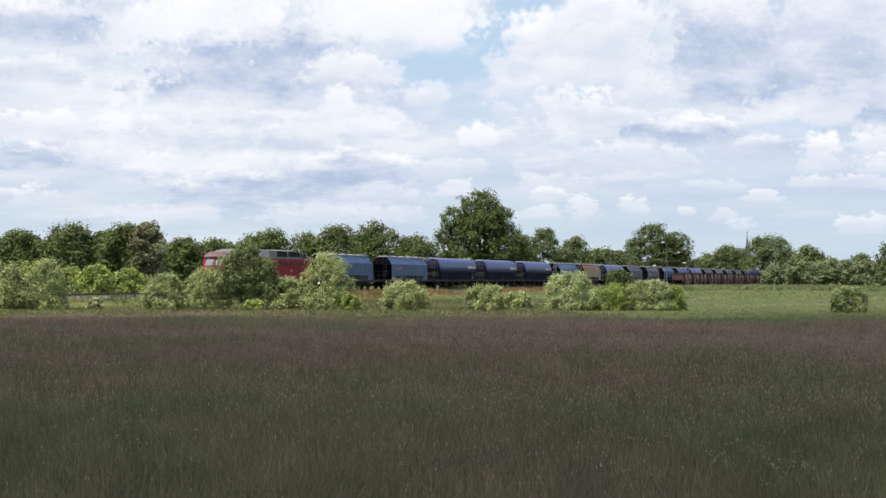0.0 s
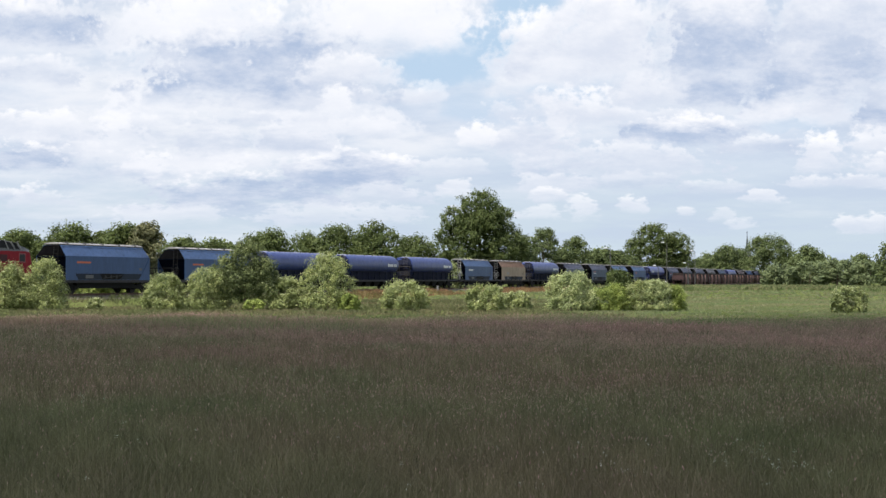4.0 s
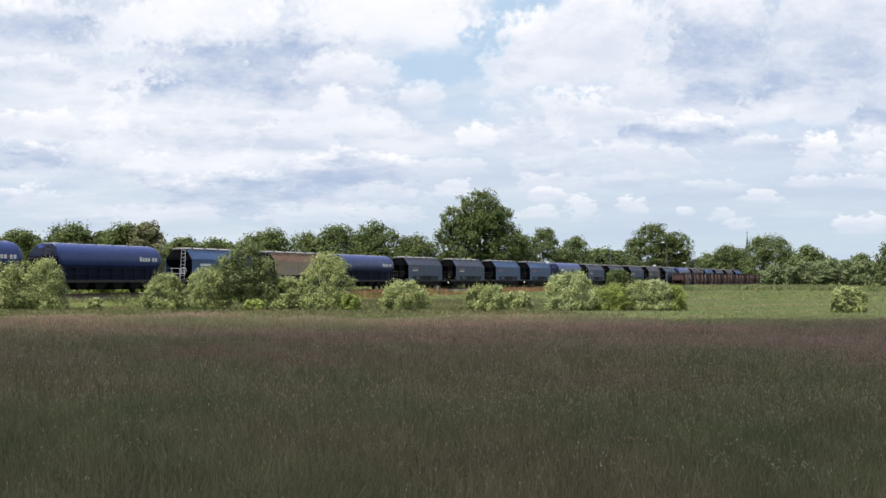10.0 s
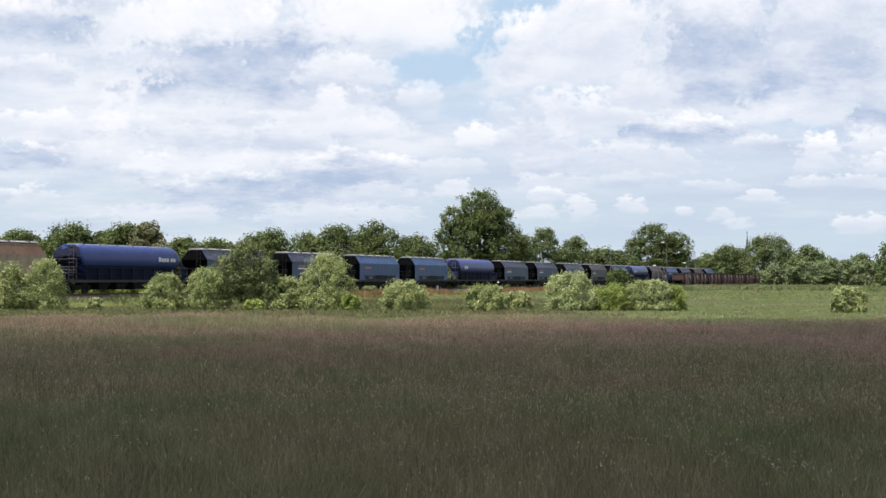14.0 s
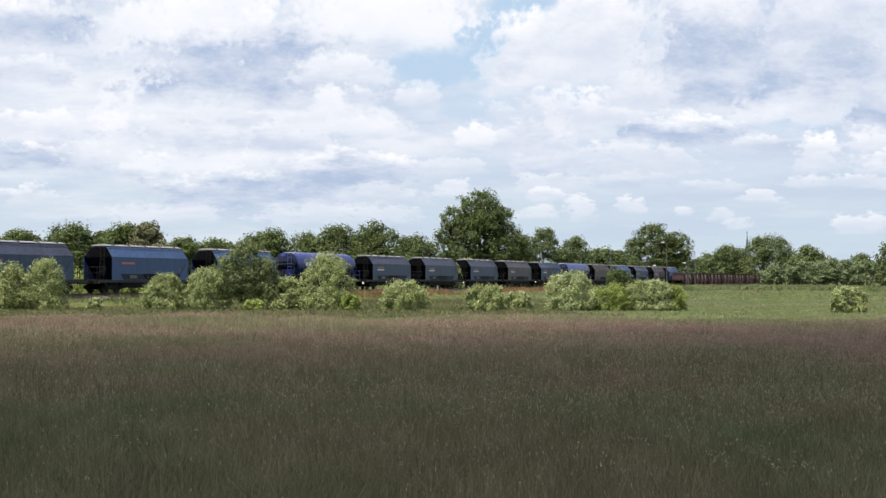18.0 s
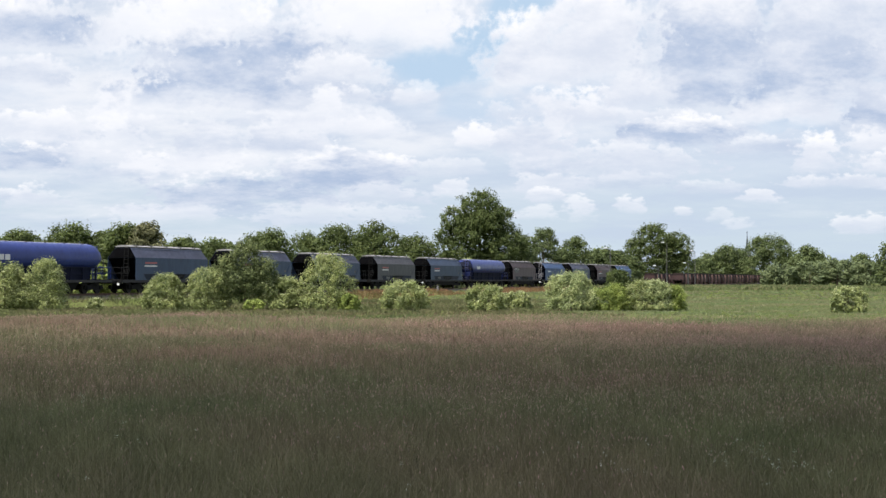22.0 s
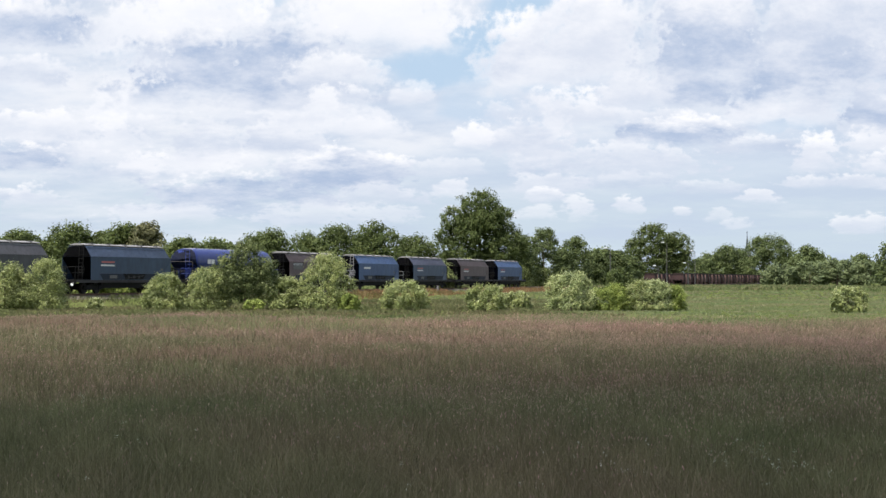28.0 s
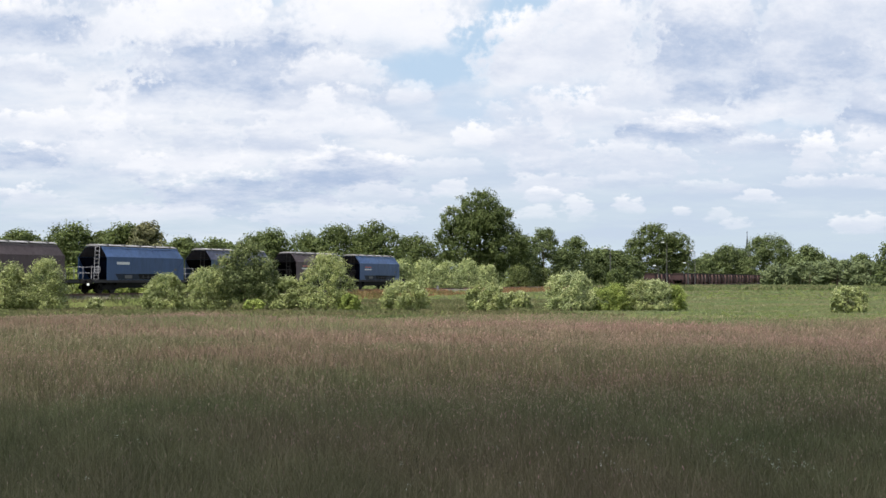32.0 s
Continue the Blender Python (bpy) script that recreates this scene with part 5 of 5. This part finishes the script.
def cumulus_group():
    """One heap laid over what lies behind it: crisp sunlit top, grey base that dissolves."""
    g = bpy.data.node_groups.new("cumulus", "ShaderNodeTree")
    for nm in ("Col", "Back", "U", "W", "Ragged", "Inner", "Patchy", "Middle", "Base", "Wide", "High", "Grey", "Dense"):
        g.interface.new_socket(nm, in_out="INPUT", socket_type="NodeSocketColor" if nm == "Col" else "NodeSocketFloat")
    g.interface.new_socket("Col", in_out="OUTPUT", socket_type="NodeSocketColor")
    g.interface.new_socket("Cover", in_out="OUTPUT", socket_type="NodeSocketFloat")
    k = SkyNodes(g)
    src, end = k.n.new("NodeGroupInput").outputs, k.n.new("NodeGroupOutput").inputs
    x = k.mth("DIVIDE", k.mth("SUBTRACT", src["U"], src["Middle"]), src["Wide"])
    y = k.mth("DIVIDE", k.mth("SUBTRACT", src["W"], src["Base"]), src["High"])
    yy = k.mth("MAXIMUM", y, k.mth("MULTIPLY", y, -1.5))
    d = k.mth("MULTIPLY_ADD", x, x, k.mth("MULTIPLY", yy, yy))
    body = k.mth("ADD", src["Ragged"], k.mth("SUBTRACT", 1.0, d))
    rim = k.step(k.mth("MULTIPLY_ADD", src["Inner"], 1.1, y), -0.42, 0.12)
    m = k.mth("MULTIPLY", k.mth("MULTIPLY", k.step(body, 0.0, 0.62), rim), src["Dense"])
    grey = k.mth("MULTIPLY", k.step(k.mth("MULTIPLY_ADD", src["Inner"], 1.4, y), 0.95, 0.14), src["Grey"])
    grey = k.mth("MULTIPLY", k.mth("MINIMUM", grey, 1.0), src["Patchy"])
    k.l.new(k.mix(m, src["Col"], k.mix(grey, WHITE_TOP, GREY_BASE)), end["Col"])
    k.l.new(k.mth("MAXIMUM", src["Back"], m), end["Cover"])
    return g


CUMULUS = cumulus_group()


def lay_clouds(k, col, clouds, seed, frayed=1.0, mottled=1.0):
    """Cumulus heaps laid one over another, the far ones first: middle, base, half-width, height, grey of the base, density."""
    ragged = k.mth("ADD", k.fbm(1.7, seed, 1.3, 8.0, 0.60), k.mth("MULTIPLY", k.fbm(6.5, seed + 4, 1.3, 5.0, 0.55), 0.62))
    ragged = k.mth("MULTIPLY", ragged, 3.0 * frayed)
    inner = k.mth("MULTIPLY", k.fbm(2.3, seed + 2, 2.2, 8.0, 0.62), mottled)
    patchy = k.step(k.fbm(1.9, seed + 17, 2.4, 8.0, 0.66), -0.22, 0.16, 0.52, 1.0)
    uu = k.mth("MULTIPLY_ADD", k.fbm(0.9, seed + 9, 1.6, 4.0, 0.5), 0.6, k.u)
    ww = k.mth("MULTIPLY_ADD", k.fbm(1.1, seed + 13, 1.8, 5.0, 0.5), 0.42, k.w)
    cover = None
    for row in clouds:
        q = k.n.new("ShaderNodeGroup")
        q.node_tree = CUMULUS
        for nm, v in zip(("Middle", "Base", "Wide", "High", "Grey", "Dense"), row):
            q.inputs[nm].default_value = v
        for nm, v in zip(("Col", "U", "W", "Ragged", "Inner", "Patchy"), (col, uu, ww, ragged, inner, patchy)):
            k.l.new(v, q.inputs[nm])
        if cover is not None:
            k.l.new(cover, q.inputs["Back"])
        col, cover = q.outputs["Col"], q.outputs["Cover"]
    return col, cover


def sky_sheet(name, y, clouds, gaps, seed, base, label):
    """A far upright sheet of sky. base: it carries the blue and the haze; otherwise it is clear between its clouds."""
    m = bpy.data.materials.new(name)
    m.use_nodes = True
    k = SkyNodes(m.node_tree, y)
    k.n.remove(k.n["Principled BSDF"])
    if base:
        haze = k.mix(k.step(k.w, 0.6, 3.0), (0.62, 0.725, 0.83), (0.68, 0.765, 0.90))
        veil = k.step(k.mth("MULTIPLY_ADD", k.fbm(1.0, seed + 31, 3.4, 8.0, 0.62), 1.0, k.mth("ADD", k.step(k.u, 4.0, -4.0, -0.05, 0.07), k.step(k.w, 1.5, 2.4, -0.05, 0.06))), -0.08, 0.24)
        col = k.mix(k.mth("MULTIPLY", veil, k.step(k.w, 0.9, 2.6, 0.55, 0.9)), haze, (0.90, 0.925, 0.985))
        grey = k.step(k.fbm(1.25, seed + 37, 3.8, 8.0, 0.6), -0.07, 0.16, 0.0, 0.72)
        col = k.mix(grey, col, (0.575, 0.67, 0.825))
        bend_u = k.mth("MULTIPLY_ADD", k.fbm(1.2, seed + 41, 1.2), 1.1, k.u)
        bend_w = k.mth("MULTIPLY_ADD", k.fbm(1.2, seed + 43, 1.2), 0.8, k.w)
        for cu, cw, ru, rw, amount in gaps:
            a = k.mth("MULTIPLY_ADD", bend_u, 1.0 / ru, -cu / ru)
            b = k.mth("MULTIPLY_ADD", bend_w, 1.0 / rw, -cw / rw)
            d = k.mth("MULTIPLY_ADD", a, a, k.mth("MULTIPLY", b, b))
            col = k.mix(k.step(d, 1.25, 0.25, 0.0, amount), col, (0.515, 0.68, 0.87))
    else:
        col = k.mix(0.0, WHITE_TOP, WHITE_TOP)
    col, alpha = lay_clouds(k, col, clouds, seed, 1.0 if base else 0.68, 1.0 if base else 0.7)
    em = k.n.new("ShaderNodeEmission")
    em.inputs["Strength"].default_value = SKY_GLOW
    k.l.new(col, em.inputs["Color"])
    surface = em.outputs[0]
    if not base:
        tr = k.n.new("ShaderNodeBsdfTransparent")
        mx = k.n.new("ShaderNodeMixShader")
        k.l.new(alpha, mx.inputs["Fac"])
        k.l.new(tr.outputs[0], mx.inputs[1])
        k.l.new(surface, mx.inputs[2])
        surface = mx.outputs[0]
    k.l.new(surface, k.n["Material Output"].inputs["Surface"])
    s = y / 24.30
    x0, x1, z0, z1 = (-14, 14, -0.3, 8) if base else (-12, 12, 1.7, 8)
    bm = bmesh.new()
    bm.faces.new([bm.verts.new((a * s, 0, c * s)) for a, c in ((x0, z0), (x1, z0), (x1, z1), (x0, z1))])
    ob = part("backdrop", bm, m)
    ob.matrix_basis = Matrix.Translation((0, y, EYE))
    return tagged(ob, label, "sky", kind="structure")


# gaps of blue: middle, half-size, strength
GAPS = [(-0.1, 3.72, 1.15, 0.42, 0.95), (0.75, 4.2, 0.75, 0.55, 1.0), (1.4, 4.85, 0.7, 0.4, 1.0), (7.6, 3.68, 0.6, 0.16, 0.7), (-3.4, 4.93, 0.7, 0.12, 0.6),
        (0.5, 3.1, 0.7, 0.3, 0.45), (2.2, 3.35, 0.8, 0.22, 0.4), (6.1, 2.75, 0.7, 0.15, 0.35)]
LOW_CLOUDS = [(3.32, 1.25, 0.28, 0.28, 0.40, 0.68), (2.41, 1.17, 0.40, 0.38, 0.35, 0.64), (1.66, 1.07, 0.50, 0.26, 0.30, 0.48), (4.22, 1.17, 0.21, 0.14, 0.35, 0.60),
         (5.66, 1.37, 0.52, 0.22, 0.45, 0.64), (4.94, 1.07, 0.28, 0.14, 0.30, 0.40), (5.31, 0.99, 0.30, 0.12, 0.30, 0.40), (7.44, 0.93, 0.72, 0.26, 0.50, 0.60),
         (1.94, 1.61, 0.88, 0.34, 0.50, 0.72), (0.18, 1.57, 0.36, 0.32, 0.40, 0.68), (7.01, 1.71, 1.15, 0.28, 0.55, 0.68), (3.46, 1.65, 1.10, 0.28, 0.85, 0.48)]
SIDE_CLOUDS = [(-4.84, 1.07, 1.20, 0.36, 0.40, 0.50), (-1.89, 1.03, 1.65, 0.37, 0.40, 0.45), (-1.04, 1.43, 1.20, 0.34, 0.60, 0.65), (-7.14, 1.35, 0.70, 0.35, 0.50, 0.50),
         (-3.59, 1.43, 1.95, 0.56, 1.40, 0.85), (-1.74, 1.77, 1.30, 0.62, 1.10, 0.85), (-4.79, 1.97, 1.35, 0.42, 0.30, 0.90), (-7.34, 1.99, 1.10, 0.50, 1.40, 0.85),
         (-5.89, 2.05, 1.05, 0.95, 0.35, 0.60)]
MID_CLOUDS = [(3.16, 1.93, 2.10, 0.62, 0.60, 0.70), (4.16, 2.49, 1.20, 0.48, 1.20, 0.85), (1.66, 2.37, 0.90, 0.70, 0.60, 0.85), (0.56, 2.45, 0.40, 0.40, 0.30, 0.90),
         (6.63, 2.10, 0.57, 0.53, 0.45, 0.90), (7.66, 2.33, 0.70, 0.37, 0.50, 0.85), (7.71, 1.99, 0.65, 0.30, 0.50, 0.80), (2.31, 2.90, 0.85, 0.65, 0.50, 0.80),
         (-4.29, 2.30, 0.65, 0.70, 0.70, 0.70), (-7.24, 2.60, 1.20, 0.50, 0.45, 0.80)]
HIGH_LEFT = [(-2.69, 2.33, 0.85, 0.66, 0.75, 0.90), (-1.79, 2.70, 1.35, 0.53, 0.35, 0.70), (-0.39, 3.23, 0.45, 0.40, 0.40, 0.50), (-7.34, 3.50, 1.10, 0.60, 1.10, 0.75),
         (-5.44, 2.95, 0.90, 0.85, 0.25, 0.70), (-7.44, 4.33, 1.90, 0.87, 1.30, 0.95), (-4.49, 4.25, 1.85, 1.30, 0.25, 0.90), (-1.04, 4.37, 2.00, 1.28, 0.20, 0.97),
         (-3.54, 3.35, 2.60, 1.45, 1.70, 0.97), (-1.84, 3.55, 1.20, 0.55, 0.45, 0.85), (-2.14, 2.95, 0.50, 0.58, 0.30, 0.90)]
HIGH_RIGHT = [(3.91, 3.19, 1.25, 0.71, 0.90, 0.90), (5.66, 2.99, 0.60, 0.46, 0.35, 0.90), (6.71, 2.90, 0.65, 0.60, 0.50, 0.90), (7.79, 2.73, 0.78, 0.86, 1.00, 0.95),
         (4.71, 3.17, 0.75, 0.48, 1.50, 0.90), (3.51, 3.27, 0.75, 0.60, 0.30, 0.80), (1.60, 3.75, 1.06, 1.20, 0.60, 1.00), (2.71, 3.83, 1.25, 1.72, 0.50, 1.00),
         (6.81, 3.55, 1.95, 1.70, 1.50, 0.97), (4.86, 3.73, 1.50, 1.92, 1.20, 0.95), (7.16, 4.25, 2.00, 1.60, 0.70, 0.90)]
# the broken rows of small heaps that fill the deck between the larger ones
SKY_RNG = np.random.default_rng(23)


def heap_rows(count):
    out = []
    for i in range(count):
        w = 1.15 + 2.1 * (i + SKY_RNG.uniform(0, 1)) / count
        size = 0.24 + 0.17 * w
        u = SKY_RNG.uniform(-8.0, 3.0 + 1.6 * w)
        out.append((u - 2.5 if w > 2.6 and abs(u) < 1.3 else u, w, size * SKY_RNG.uniform(0.8, 2.0), size * SKY_RNG.uniform(0.30, 0.55), SKY_RNG.uniform(0.45, 0.95), SKY_RNG.uniform(0.4, 0.75)))
    return out


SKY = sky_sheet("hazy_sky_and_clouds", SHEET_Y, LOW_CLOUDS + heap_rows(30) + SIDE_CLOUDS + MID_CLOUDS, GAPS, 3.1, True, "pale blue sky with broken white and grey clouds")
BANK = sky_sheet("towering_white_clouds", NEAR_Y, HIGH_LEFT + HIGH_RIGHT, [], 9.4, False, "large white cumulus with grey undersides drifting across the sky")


def shade_cloud():
    """The cumulus before the sun, whose shade lies on the meadow."""
    rng = np.random.default_rng(5)
    bm = bmesh.new()
    for i in range(90):
        y = rng.uniform(-230, 0)
        x = rng.uniform(-190, 190)
        r = rng.uniform(26, 44)
        inner = min(1.0, (0 - y) / 60)
        bulge = 24 * smooth(14, 56, x)
        c = Vector((x, y + bulge - r * 0.86 + rng.uniform(-3, 3) * (1 - inner), rng.uniform(0, 26)))
        res = bmesh.ops.create_icosphere(bm, subdivisions=3, radius=r)
        for v in res["verts"]:
            k = 1 + 0.10 * noise.noise(v.co * 0.07 + c * 0.01)
            v.co = Vector((v.co.x * k, v.co.y * k, v.co.z * k * (0.75 if v.co.z > 0 else 0.28))) + c
    ob = part("cumulus_cloud", bm, plain("cloud_white", (0.85, 0.86, 0.88), 1.0, 0.0, 0.03, 0.05), None, "", True)
    return tagged(ob, "white cumulus cloud drifting high before the sun", "cloud")


CLOUD = shade_cloud()
CLOUD_UP = 2400.0


# ---- swallows that cross the sky ----
def swallow():
    w = tagged(new("swallow"), "small dark swallow in fast level flight", "bird", "swallows over the meadow")
    feather = plain("dark_feathers", (0.03, 0.03, 0.04), 0.6)
    bm = bmesh.new()
    add_loft(bm, [[(x, r * math.cos(a), r * math.sin(a)) for a in (math.pi / 3 * i for i in range(6))] for x, r in ((-0.09, 0.006), (-0.05, 0.018), (0.0, 0.024), (0.05, 0.018), (0.075, 0.006))])
    part("body", bm, feather, w)
    for s in (-1, 1):
        bm = bmesh.new()
        add_loft(bm, [[(x0, s * y, z), (x1, s * y, z), (x1, s * y, z + 0.006), (x0, s * y, z + 0.006)] for x0, x1, y, z in ((-0.025, 0.03, 0.015, 0.0), (-0.01, 0.035, 0.08, 0.02), (-0.06, -0.05, 0.16, 0.01))])
        part("wing", bm, feather, w)
        bm = bmesh.new()
        add_loft(bm, [[(-0.08, s * 0.002, 0), (-0.08, s * 0.012, 0), (-0.08, s * 0.012, 0.004), (-0.08, s * 0.002, 0.004)], [(-0.15, s * 0.022, 0), (-0.15, s * 0.026, 0), (-0.15, s * 0.026, 0.003), (-0.15, s * 0.022, 0.003)]])
        part("tail_feather", bm, feather, w)
    return w


# time, place across and height, then speed across and upwards, 60 m off
BIRDS = [(6.0, -11.4, 11.2, 17.4, -4.2), (6.0, -17.6, 9.1, 20.0, 3.0), (6.8, -15.4, 9.5, 30.0, -3.0)]
SWALLOWS = [swallow() for q in BIRDS]


# ---- what moves ----
def run(t):
    """Metres that the train has come by t seconds, counted from the middle of the clip."""
    q = (t - 16.0) / 16.0
    return 204.41 * q + 2.75 * q * q - 1.14 * q ** 3


def motions():
    turn = 90 - THETA
    for thing, u in TRAIN_THINGS:
        rows = []
        for i in range(17):
            t = 2.0 * i
            p = on_track(u - run(t), 0.0, RAIL)
            rows.append((t, pose(p.x, p.y, p.z, 0, 0, turn)))
        walk(thing, rows)
    # turning wheels: one run of keys for each seat on a bogie, taken over by all wheels on such seats
    seats = {}
    for thing, u in TRAIN_THINGS:
        for bog in thing.children:
            for wheel in bog.children:
                if wheel.name.startswith("wheel"):
                    p = wheel.matrix_basis.translation
                    seats.setdefault((round(p.x, 2), p.y > 0), []).append(wheel)
    for (x, far), wheels in seats.items():
        base = wheels[0].matrix_basis.copy()
        rows = []
        for i in range(641):
            t = 0.05 * i
            spin = -math.degrees(run(t) / 0.46) * (-1 if far else 1)
            rows.append((t, base @ pose(0, 0, 0, 0, spin % 360.0, 0)))
        walk(wheels[0], rows)
        act = wheels[0].animation_data
        for other in wheels[1:]:
            other.rotation_mode = "QUATERNION"
            other.animation_data_create()
            other.animation_data.action = act.action
            other.animation_data.action_slot = act.action_slot
    for bird, (t0, x, z, vx, vz) in zip(SWALLOWS, BIRDS):
        rows = []
        for t in (0.0, t0 - 1.0, t0, t0 + 1.5, 32.0):
            lift = vz * max(-1.0, min(1.5, t - t0))
            rows.append((t, pose(x + vx * (t - t0), 60.0, z + lift)))
        walk(bird, rows)
    walk(SKY, [(0.0, pose(8.0, SHEET_Y, EYE)), (32.0, pose(-8.0, SHEET_Y, EYE))])
    walk(BANK, [(0.0, pose(28.0, NEAR_Y, EYE)), (32.0, pose(-28.0, NEAR_Y, EYE))])
    # the shade's edge creeps over the meadow towards the camera
    up = SUN_TO * (CLOUD_UP / SUN_TO.z)
    walk(CLOUD, [(t, pose(up.x - 0.8 * t, up.y + edge, up.z, 0, 0, turn)) for t, edge, turn in ((0, 90.0, 10), (6, 80.0, 12), (12, 66.0, 13), (17, 56.0, 13), (24, 45.0, 8), (32, 33.0, 2))])


motions()
